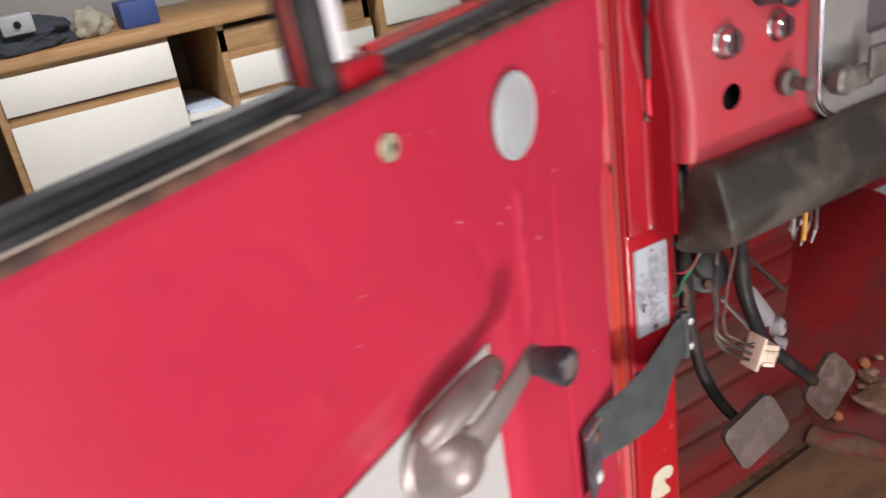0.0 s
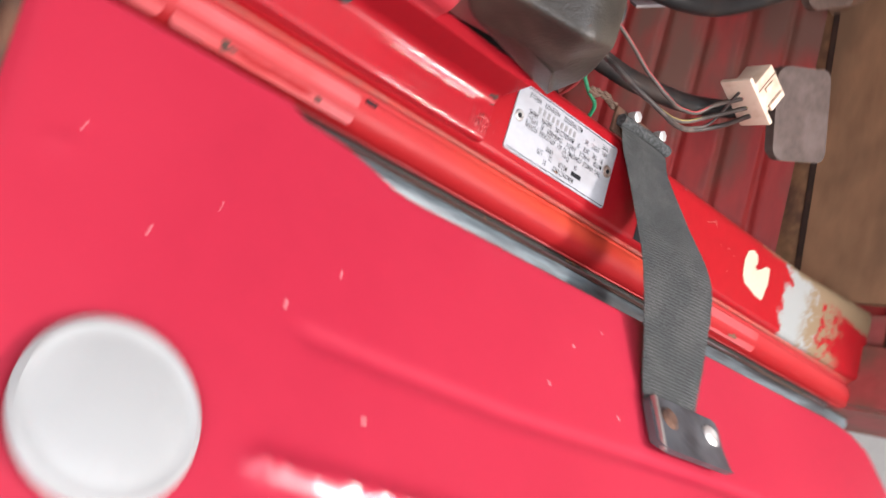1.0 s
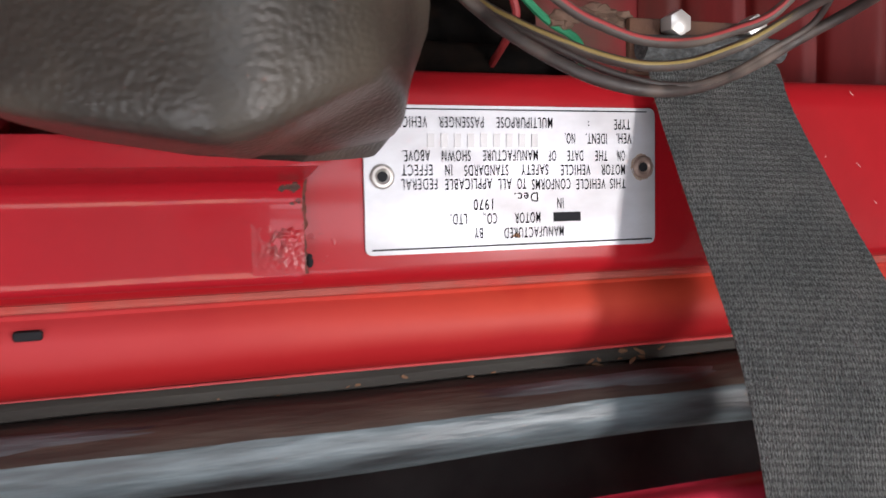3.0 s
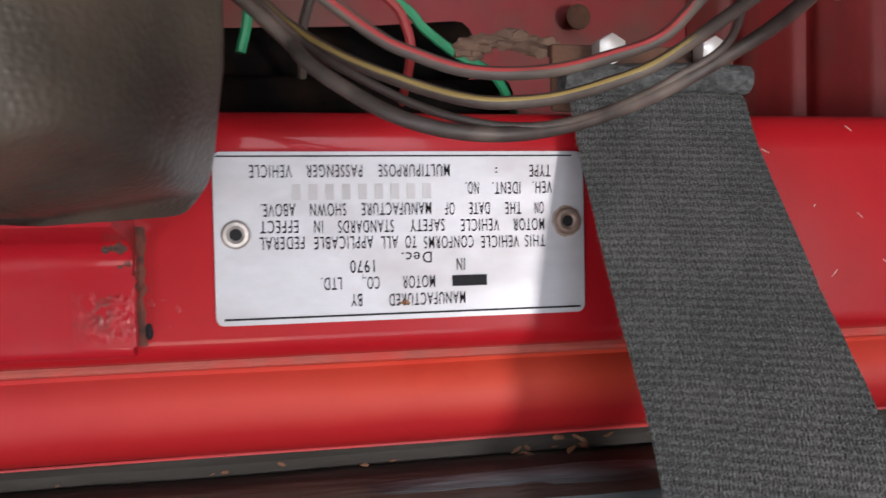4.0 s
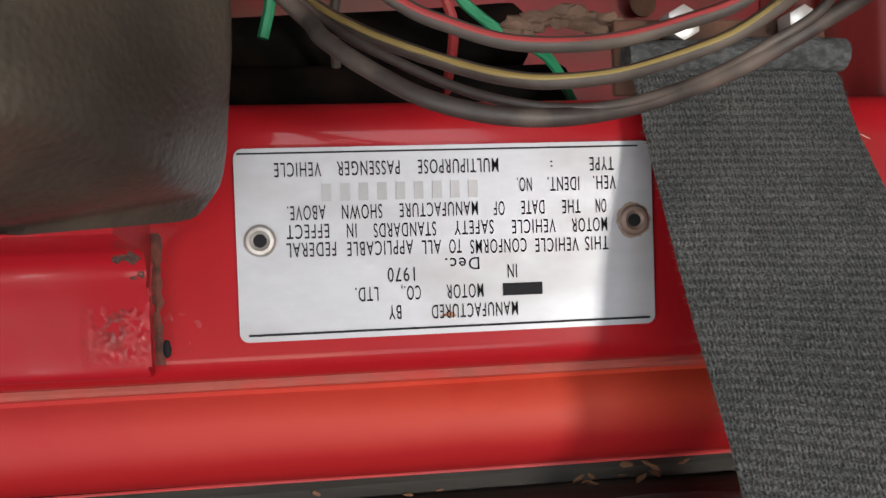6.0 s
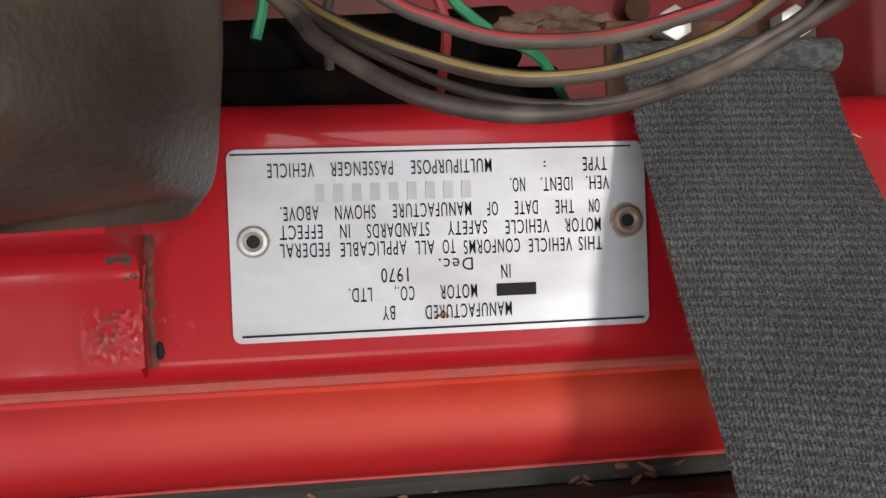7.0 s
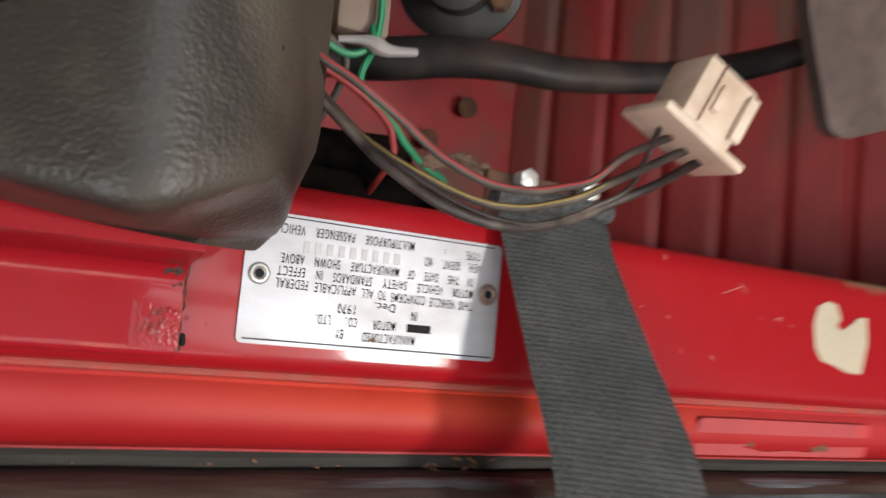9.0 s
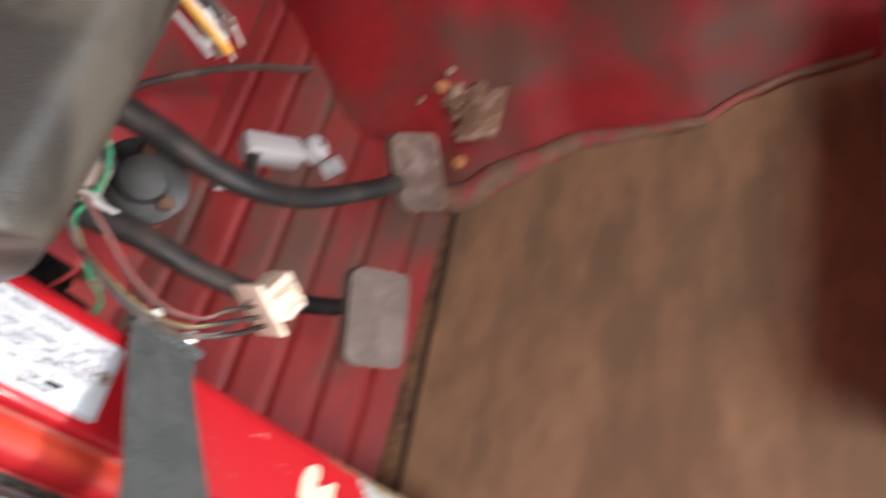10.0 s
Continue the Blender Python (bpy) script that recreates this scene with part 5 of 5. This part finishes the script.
# window edge: rust strip, channel rubber, quarter light
part("rust_strip", tube([D(0.98, 1.5245, -0.006), D(0.70, 1.5248, -0.006), D(0.40, 1.5250, -0.006), D(0.20, 1.5245, -0.005), D(0.062, 1.5245, -0.005)], 0.0036, 10, 6, flat=0.8), rust, door, "rusty window edge")
part("edge_bead", tube([D(0.98, 1.5282, -0.0075), D(0.80, 1.5278, -0.0075), D(0.70, 1.5284, -0.0075), D(0.55, 1.5279, -0.0075), D(0.42, 1.5284, -0.0075)], [0.0016, 0.0012, 0.0018, 0.0011, 0.0016], 6, 6), plain("tan_bead", (0.44, 0.36, 0.28), 0.7), door)
bm = empty_bm()
for prof in ([(-0.0105, 1.520), (-0.0105, 1.5285), (-0.0140, 1.5310), (-0.0185, 1.5295), (-0.0195, 1.525), (-0.0195, 1.520)], [(-0.0205, 1.520), (-0.0210, 1.5330), (-0.0250, 1.5355), (-0.0440, 1.5335), (-0.0470, 1.528), (-0.0470, 1.520)]):
    ends = []
    for u in [0.385 + (0.98 - 0.385) * k / 12 for k in range(13)]:
        ends.append([bm.verts.new(D(u, z + 0.0006 * noise.noise(Vector((u * 30, z, o * 90))), o)) for o, z in prof])
    for a_, c_ in zip(ends, ends[1:]):
        for k in range(len(prof)):
            bm.faces.new((a_[k], a_[(k + 1) % len(prof)], c_[(k + 1) % len(prof)], c_[k]))
    bm.faces.new(ends[0])
    bm.faces.new(ends[-1][::-1])
part("window_channel", bm, rubber, door, "black rubber window channel")


def upright(u0, u1, o0, o1, z0, z1, lean=0.0, bev=0.002):
    bb = empty_bm()
    box(bb, u0, u1, o0, o1, z0, z1, bev)
    for v in bb.verts:
        v.co = D(v.co.x + lean * (v.co.z - z0), v.co.z, v.co.y)
    return bb


part("vent_post", upright(0.3745, 0.389, -0.036, -0.012, 1.523, 1.92, 0.06), rubber, door, "dark window post")
part("post_trim", upright(0.3892, 0.3912, -0.027, -0.022, 1.530, 1.92, 0.06), deep_red, door)
part("post_strip", upright(0.3605, 0.3725, -0.026, -0.014, 1.541, 1.92, 0.06, 0.003), material("white_strip", (0.58, 0.55, 0.54), 0.5, vary=0.04, grain=80, bump=0.03), door, "white painted post strip")
part("post_foot", upright(0.338, 0.3735, -0.030, -0.010, 1.520, 1.5405, 0.0, 0.004), paint, door)
part("pivot", lathe([(0.008, 0), (0.010, 0.006), (0.009, 0.018), (0.004, 0.022)], basis(D(0.326, 1.528, -0.022), -DU, DN), 16), paint, door)
vent_bm = upright(0.064, 0.337, -0.034, -0.0105, 1.521, 1.5345, 0.0, 0.004)
part("vent_frame", vent_bm, rubber, door, "black quarter light rubber")
part("vent_edge", upright(0.064, 0.32, -0.044, -0.0345, 1.523, 1.5385, 0.0, 0.002), deep_red, door)
part("vent_lip", tube([D(0.335, 1.529, -0.0095), D(0.20, 1.5292, -0.0095), D(0.064, 1.529, -0.0095)], 0.0020, 8, 6), dirty_rubber, door)
gl = part("vent_pane", upright(0.072, 0.356, -0.0245, -0.0215, 1.534, 1.90, 0.06, 0.0), glass, door, "clear quarter light glass")
gl.visible_shadow = False
# small chips in the paint
bm = empty_bm()
rnd = random.Random(31)
for k in range(34):
    u, z = rnd.uniform(0.09, 0.42), rnd.uniform(1.02, 1.50)
    if u > 0.25 and z < 1.37:
        continue
    blob(ragged(0.0005, 0.0014 * rnd.uniform(0.3, 1.2), 7, k), 0.0001, door_m(u, z, panel_off(u, z) + 0.0001) @ Matrix.Rotation(rnd.uniform(-1.2, 1.2), 4, "Z"), k, bm=bm)
tagged(part("paint_chips", bm, plain("chipped_primer", (0.70, 0.38, 0.38), 0.7), door), kind="stuff")

# ---------------------------------------------------------------- check strap
strap = thing("door_check_strap", "grey webbing strap holding the door open", "door strap")
SW = 0.0268
CL = [((0.0640, 0.0060, 1.1280), (0, 0, 1)), ((0.0605, -0.0030, 1.1275), (0, 0, 1)), ((0.0440, -0.0095, 1.1265), (0.02, 0.04, 1)), ((0.0080, -0.0310, 1.1258), (0.05, 0.20, 1)),
      ((-0.0330, -0.0540, 1.1240), (0.05, 0.42, 0.95)), ((-0.0750, -0.0640, 1.1235), (0.05, 0.25, 1)), ((-0.1180, -0.0730, 1.1260), (0.0, 0.05, 1)), ((-0.1300, -0.0790, 1.1250), (0, 0, 1))]
cen = smooth_line([c for c, _ in CL], 8)
wid = [w.normalized() for w in smooth_line([w for _, w in CL], 8)]
b = bmesh.new()
uvl = b.loops.layers.uv.new("UVMap")
length, dist = 0.0, [0.0]
for p, q in zip(cen, cen[1:]):
    length += (q - p).length
    dist.append(length)
NW = 10
top, low = [], []
for i, (p, w) in enumerate(zip(cen, wid)):
    d = (cen[min(i + 1, len(cen) - 1)] - cen[max(i - 1, 0)]).normalized()
    nrm = d.cross(w).normalized()
    if nrm.y > 0:
        nrm = -nrm
    rag = [0.0004 * noise.noise(Vector((i * 0.9, s, 0))) for s in (0, 5)]
    r0, r1 = [], []
    for k in range(NW + 1):
        s = -1 + 2 * k / NW
        q = p + w * (SW * s + (rag[0] if k == 0 else rag[1] if k == NW else 0))
        r0.append(b.verts.new(q + nrm * 0.0011 * (1 - s ** 8 * 0.7)))
        r1.append(b.verts.new(q - nrm * 0.0011 * (1 - s ** 8 * 0.7)))
    top.append(r0)
    low.append(r1)


def uv_face(vs, ij):
    f = b.faces.new(vs)
    for lp, (i, k) in zip(f.loops, ij):
        lp[uvl].uv = (dist[i], k / NW * 2 * SW)


for i in range(len(cen) - 1):
    for k in range(NW):
        uv_face((top[i][k], top[i + 1][k], top[i + 1][k + 1], top[i][k + 1]), ((i, k), (i + 1, k), (i + 1, k + 1), (i, k + 1)))
        uv_face((low[i][k + 1], low[i + 1][k + 1], low[i + 1][k], low[i][k]), ((i, k + 1), (i + 1, k + 1), (i + 1, k), (i, k)))
    for k in (0, NW):
        uv_face((top[i][k], low[i][k], low[i + 1][k], top[i + 1][k]), ((i, k), (i, k), (i + 1, k), (i + 1, k)))
b.faces.new(top[0] + low[0][::-1])
b.faces.new(top[-1][::-1] + low[-1])
part("strap_band", b, webbing, strap)
bm = empty_bm()
rnd = random.Random(19)
for k in range(420):
    f = rnd.uniform(2, len(cen) - 3)
    i = int(f)
    p, w = cen[i].lerp(cen[i + 1], f - i), wid[i]
    d = (cen[i + 1] - cen[i]).normalized()
    side = 1 if k % 2 else -1
    root = p + w * side * (SW - 0.0004)
    tip = root + (w * side * rnd.uniform(0.0006, 0.0017) + d * rnd.uniform(-0.0012, 0.0012) + w.cross(d) * rnd.uniform(-0.0008, 0.0008))
    v = [bm.verts.new(root + d * 0.00016), bm.verts.new(root - d * 0.00016), bm.verts.new(root + w.cross(d) * 0.00018), bm.verts.new(tip)]
    for q in ((0, 1, 3), (1, 2, 3), (2, 0, 3)):
        bm.faces.new([v[j] for j in q])
tagged(part("frayed_edge", bm, plain("olive_fibre", (0.085, 0.080, 0.060), 0.9), strap, "frayed olive fibres along the strap edge"), kind="stuff")
part("loop_fold", tube([(0.0655, -0.0030, 1.0995), (0.0660, -0.0034, 1.1150), (0.0655, -0.0032, 1.1320), (0.0650, -0.0028, 1.1560)], 0.0042, 14, 6), material("folded_webbing", (0.075, 0.080, 0.080), 0.9, vary=0.8, grain=900, blotch=500, bump=0.7, second=(0.035, 0.037, 0.037), second_amount=0.5, stretch=(1, 1, 0.8)), strap, "folded webbing loop over the pin")
for z in (1.1415, 1.1100):
    part("bolt", lathe([(0.0042, 0), (0.0046, 0.002), (0.0044, 0.0065), (0.0030, 0.0072)], basis((0.0735, 0.002, z), (1, 0, 0), (0, 0, 1)), 6), zinc, strap, "bright bolt head")
part("clamp", box(empty_bm(), 0.0570, 0.0760, 0.0025, 0.0055, 1.1000, 1.1570, 0.001), rust, strap)
bm = empty_bm()
rnd = random.Random(5)
for k in range(26):
    b = bmesh.new()
    bmesh.ops.create_icosphere(b, subdivisions=2, radius=rnd.uniform(0.0014, 0.0028))
    for v in b.verts:
        v.co *= 1 + 0.6 * noise.noise(v.co * 620 + Vector((k, 0, 0)))
    join(bm, b, Matrix.Translation((0.0742 + 0.003 * math.sin(k * 0.13) + rnd.uniform(-0.002, 0.002), 0.0066 + rnd.uniform(-0.001, 0.001), 1.1545 + 0.0011 * k)) @ Matrix.Diagonal((0.7, 0.7, 1.5, 1)))
tagged(part("mud_crust", bm, dirt, strap, "dried brown mud on the clamp"), kind="stuff")
# bracket on the door
brk = part("bracket", sheet_with_holes([(x, y) for x, y in rounded_rect(-0.017, 0.019, -0.041, 0.036, 0.007)], [], 0.005, door_m(0.1545, 1.118, 0.0075)), material("grey_steel", (0.10, 0.105, 0.115), 0.45, 0.3, vary=0.25, grain=150, blotch=40, bump=0.15, second=(0.05, 0.05, 0.055), second_amount=0.5), strap, "dark steel strap bracket")
for v in brk.data.vertices:
    lo = (v.co - D(0.1545, 1.118)).dot(-DU)
    if lo < -0.010:
        v.co += DN * 0.006 * ((-0.010 - lo) / 0.007)
for k, z in ((0, 1.140), (1, 1.094)):
    part("bracket_screw", lathe([(0.0075, 0), (0.0072, 0.003), (0.0040, 0.005), (0.0012, 0.0045)], door_m(0.1500, z, 0.0076), 14), zinc if k else rust, brk, "bolt in the bracket")
part("lip", box(empty_bm(), -0.0160, 0.0170, -0.0012, 0.0012, 0.0, 0.0035, 0.0005, door_m(0.1545, 1.1515, 0.0075)), steel, brk)

# ---------------------------------------------------------------- loose wiring
wires = thing("wire_loom", "loose grey wires with a cream plug hanging below the dash", "wiring")
CF = Vector((0.0760, -0.0860, 1.1400))
CX = Vector((0.90, -0.12, -0.42)).normalized()
CYv = Vector((0.32, 0.02, 0.946))
CYv = (CYv - CX * CYv.dot(CX)).normalized()
cm = basis(CF, CX, CYv) @ Matrix.Scale(0.9, 4)
grey_w, yel_w, red_w, dark_w = material("grey_wire", (0.055, 0.045, 0.039), 0.6, vary=0.4, grain=300, blotch=55, bump=0.12, second=(0.100, 0.080, 0.064), second_amount=0.45), plain("yellow_stripe", (0.26, 0.19, 0.06), 0.6), plain("red_stripe", (0.27, 0.028, 0.028), 0.6), material("dark_wire", (0.034, 0.027, 0.024), 0.55, vary=0.4, grain=300, blotch=55, bump=0.12, second=(0.11, 0.085, 0.07), second_amount=0.45)


def loose_wire(points, r, mat, stripe=None, name="wire"):
    r *= 0.77
    w = part(name, tube(points, r, 10, 8), mat, wires)
    if stripe:
        part("stripe", tube([Vector(p) + Vector((0.0003, -r * 0.55, 0.0003)) for p in points], r * 0.50, 8, 8), stripe, w)
    return w


END = [CF + CYv * k * 0.9 - CX * 0.001 for k in (-0.011, -0.004, 0.004, 0.010)]
loose_wire([(0.092, -0.030, 1.266), (0.078, -0.040, 1.246), (0.0646, -0.047, 1.2323), (0.0585, -0.054, 1.2284), (0.0521, -0.060, 1.2211), (0.0463, -0.066, 1.2126), (0.0432, -0.069, 1.2032), (0.0424, -0.069, 1.1932), (0.0437, -0.066, 1.182), (0.0470, -0.062, 1.1692), (0.0525, -0.058, 1.1541), (0.0590, -0.058, 1.1413), (0.0650, -0.068, 1.1330), END[0]], 0.0021, dark_w)
loose_wire([(0.094, -0.030, 1.266), (0.082, -0.036, 1.246), (0.0680, -0.042, 1.2308), (0.0615, -0.048, 1.2223), (0.0573, -0.052, 1.2146), (0.0534, -0.055, 1.2051), (0.0505, -0.059, 1.1965), (0.0498, -0.060, 1.1887), (0.0512, -0.058, 1.1773), (0.0547, -0.055, 1.1651), (0.0593, -0.055, 1.153), (0.0660, -0.064, 1.1440), END[1]], 0.0019, grey_w, yel_w)
loose_wire([(0.104, -0.042, 1.272), (0.0862, -0.054, 1.2522), (0.0793, -0.058, 1.2401), (0.0711, -0.062, 1.228), (0.0612, -0.066, 1.2155), (0.0576, -0.068, 1.2087), (0.0547, -0.069, 1.1999), (0.0543, -0.068, 1.1901), (0.0558, -0.065, 1.1792), (0.0590, -0.063, 1.1675), (0.0635, -0.063, 1.1554), (0.0720, -0.070, 1.1480), END[2]], 0.0018, grey_w, red_w)
loose_wire([(0.090, -0.030, 1.266), (0.080, -0.039, 1.245), (0.0648, -0.046, 1.2298), (0.0594, -0.052, 1.2244), (0.0541, -0.058, 1.2169), (0.0487, -0.063, 1.2077), (0.0452, -0.067, 1.1985), (0.0440, -0.068, 1.189), (0.0452, -0.066, 1.178), (0.0495, -0.061, 1.164), (0.0560, -0.058, 1.150), (0.0640, -0.064, 1.140), END[3]], 0.0012, dark_w)
plugb = part("plug_body", box(empty_bm(), 0.0, 0.0270, -0.0120, 0.0120, -0.0105, 0.0105, 0.0012, cm), cream, wires, "cream plastic plug")
part("plug_flange", box(empty_bm(), -0.0015, 0.0022, -0.0200, 0.0195, -0.0125, 0.0125, 0.0010, cm), cream, plugb)
part("latch", box(box(empty_bm(), 0.006, 0.024, -0.0130, -0.0085, 0.0105, 0.0128, 0.0006, cm), 0.010, 0.020, 0.000, 0.003, 0.0103, 0.0118, 0.0003, cm), cream, plugb)
part("plug_groove", box(empty_bm(), 0.004, 0.0272, 0.0046, 0.0056, 0.0100, 0.01068, 0.0, cm), rust, plugb)

# dark tape, blackened further in its colour for the shade behind the roll
shaded_tape = material("shaded_black_tape", (0.004, 0.0035, 0.0032), 0.9, vary=0.4, grain=200, blotch=60, bump=0.4, spec=0.05, second=(0.011, 0.007, 0.005), second_amount=0.4)
loom = thing("wire_bundle", "bundle of coloured wires behind the padded roll", "wiring")
green_w, pinkw = plain("green_wire", (0.02, 0.22, 0.10), 0.5), plain("pink_wire", (0.55, 0.10, 0.14), 0.5)
for k, (pts, mt) in enumerate((
        ([(0.158, -0.010, 1.262), (0.148, -0.002, 1.222), (0.136, 0.000, 1.212), (0.1226, 0.000, 1.2102), (0.1104, 0.000, 1.2122), (0.1002, 0.000, 1.2157), (0.0945, 0.003, 1.212), (0.085, 0.005, 1.198), (0.080, 0.006, 1.193), (0.074, 0.008, 1.184), (0.068, 0.010, 1.172), (0.060, 0.030, 1.160)], green_w),
        ([(0.118, -0.020, 1.262), (0.109, -0.004, 1.234), (0.106, -0.002, 1.222), (0.111, -0.002, 1.214), (0.120, 0.002, 1.212)], green_w),
        ([(0.122, -0.020, 1.268), (0.102, -0.004, 1.246), (0.090, 0.000, 1.2415), (0.080, 0.000, 1.241), (0.071, 0.000, 1.243)], green_w),
        ([(0.152, -0.025, 1.262), (0.138, -0.014, 1.236), (0.124, -0.014, 1.240), (0.112, -0.020, 1.258)], pinkw),
        ([(0.104, -0.012, 1.258), (0.096, 0.002, 1.219), (0.087, 0.004, 1.203), (0.080, 0.006, 1.198), (0.072, 0.010, 1.1965), (0.058, 0.040, 1.196)], red_w),
        ([(0.118, -0.010, 1.262), (0.108, -0.002, 1.226), (0.096, 0.004, 1.222), (0.082, 0.014, 1.226), (0.070, 0.032, 1.226), (0.058, 0.052, 1.226)], grey_w))):
    part("wire", tube(pts, 0.0014, 8, 8), mt, loom)
part("tie", tube([(0.1097, -0.004, 1.2275), (0.1113, -0.005, 1.2172), (0.1095, -0.006, 1.2085), (0.1118, -0.005, 1.1968)], [0.0012, 0.0016, 0.0034, 0.0020, 0.0016], 8, 6), plain("dusty_tie", (0.30, 0.28, 0.27), 0.6), loom, "pale cable tie")
# taped sleeves that also fill the recess with painted shade
part("sleeve", tube([(0.080, 0.070, 1.30), (0.079, 0.055, 1.245), (0.080, 0.052, 1.205), (0.086, 0.066, 1.17)], 0.011, 14, 6), shaded_tape, loom, "dark taped cable sleeve")
part("sleeve", tube([(0.066, 0.032, 1.300), (0.064, 0.032, 1.262), (0.0640, 0.034, 1.225), (0.064, 0.036, 1.19), (0.066, 0.044, 1.160)], 0.0070, 12, 6), shaded_tape, loom, "dark taped cable sleeve")
part("plug_block", box(box(empty_bm(), 0.117, 0.138, 0.004, 0.022, 1.204, 1.226, 0.003), 0.122, 0.146, 0.008, 0.024, 1.226, 1.244, 0.003), plain("brown_plug", (0.22, 0.16, 0.12), 0.6), loom)

hang2 = thing("hanging_terminals", "coloured wires with bright terminals below the dash", "wiring")
orange_w = plain("orange_wire", (0.60, 0.28, 0.03), 0.5)
for k, (x, y, z, mt, r) in enumerate(((0.266, 0.004, 1.168, orange_w, 0.0030), (0.262, 0.016, 1.172, pale, 0.0024), (0.276, 0.010, 1.172, steel, 0.002), (0.284, 0.002, 1.176, grey_w, 0.002), (0.280, 0.024, 1.174, grey_w, 0.0018),
                                      (0.292, 0.016, 1.180, grey_w, 0.002), (0.290, 0.036, 1.178, grey_w, 0.0018), (0.302, 0.030, 1.184, dark_w, 0.002), (0.304, 0.048, 1.184, red_w, 0.002))):
    w = part("wire", tube([(x + 0.016, y + 0.004, 1.272), (x + 0.010, y + 0.004, 1.250), (x, y, z)], r, 8, 6), mt, hang2)
    if k > 1:
        m = Matrix.Translation((x, y, z)) @ Matrix.Rotation(radians(28), 4, "Y") @ Matrix.Rotation(radians(k * 23), 4, "Z")
        part("terminal", box(box(empty_bm(), -0.0020, 0.0020, -0.0008, 0.0008, -0.016, 0.000, 0.0006, m), -0.0015, 0.0015, -0.0015, 0.0015, -0.004, 0.005, 0.0006, m), steel, w, "bright metal terminal")

# rusty bracket with crumbs at the corner of tunnel and toe board
brkt = thing("rusty_bracket", "rusty bent steel bracket bolted to the tunnel", "bracket")
ochre = material("flaking_rust", (0.24, 0.13, 0.075), 0.9, vary=0.5, grain=130, blotch=60, bump=0.8, second=(0.42, 0.27, 0.19), second_amount=0.42)
bm = empty_bm()
rnd = random.Random(8)
for k in range(26):
    c = Vector((0.540, 0.078, 0.800)) + Vector((rnd.gauss(0, 0.016), rnd.gauss(0, 0.022), rnd.gauss(0, 0.010)))
    b = bmesh.new()
    bmesh.ops.create_icosphere(b, subdivisions=2, radius=rnd.uniform(0.005, 0.012))
    for v in b.verts:
        v.co *= 1 + 0.45 * noise.noise(v.co * 160 + c * 40)
    join(bm, b, Matrix.Translation(c) @ Matrix.Diagonal((1.0, 1.2, 0.6, 1)))
tagged(part("rust_flaking", bm, ochre, brkt, "loose flakes of rust"), kind="stuff")
part("plate", box(empty_bm(), 0.472, 0.545, 0.070, 0.120, 0.800, 0.806, 0.002, Matrix.Rotation(radians(4), 4, "X")), ochre, brkt)
for x, y, z in ((0.552, 0.100, 0.818), (0.535, 0.062, 0.782), (0.492, 0.100, 0.744)):
    part("bolt_head", lathe([(0.009, 0), (0.009, 0.006), (0.005, 0.009)], pose(x, y, z, 30, 12, 0), 6), plain("orange_rust", (0.50, 0.20, 0.08), 0.8), brkt)

# black box for the unlit slot behind the strap; scratches on post and jamb
part("strap_slot", box(empty_bm(), -0.006, 0.024, -0.0004, 0.004, 1.0955, 1.1085, 0.0003), flat_black, body)
bm = empty_bm()
rnd = random.Random(77)
for k in range(16):
    x, z = rnd.uniform(0.004, 0.053), rnd.uniform(0.975, 1.095)
    blob(ragged(rnd.uniform(0.0008, 0.0055) * (1.5 if k % 7 == 0 else 0.4), 0.00014, 9, k, 0.4), 0.00005, FACE(x, z, 0.0002) @ Matrix.Rotation(rnd.uniform(-1.3, 1.3), 4, "Z"), k, rough=0.0, bm=bm)
for k in range(6):
    z = rnd.uniform(0.98, 1.34)
    blob(ragged(0.00012, rnd.uniform(0.001, 0.004), 9, k, 0.3), 0.00005, basis((-0.0180 - 0.0003 * k, 0.0085 - 0.0002, z), (1, -0.12, 0), (0, 0, 1)), k, rough=0.0, bm=bm)
tagged(part("scratches", bm, plain("scratched_primer", (0.55, 0.42, 0.36), 0.7), body, "pale scratches in the red paint"), kind="stuff")
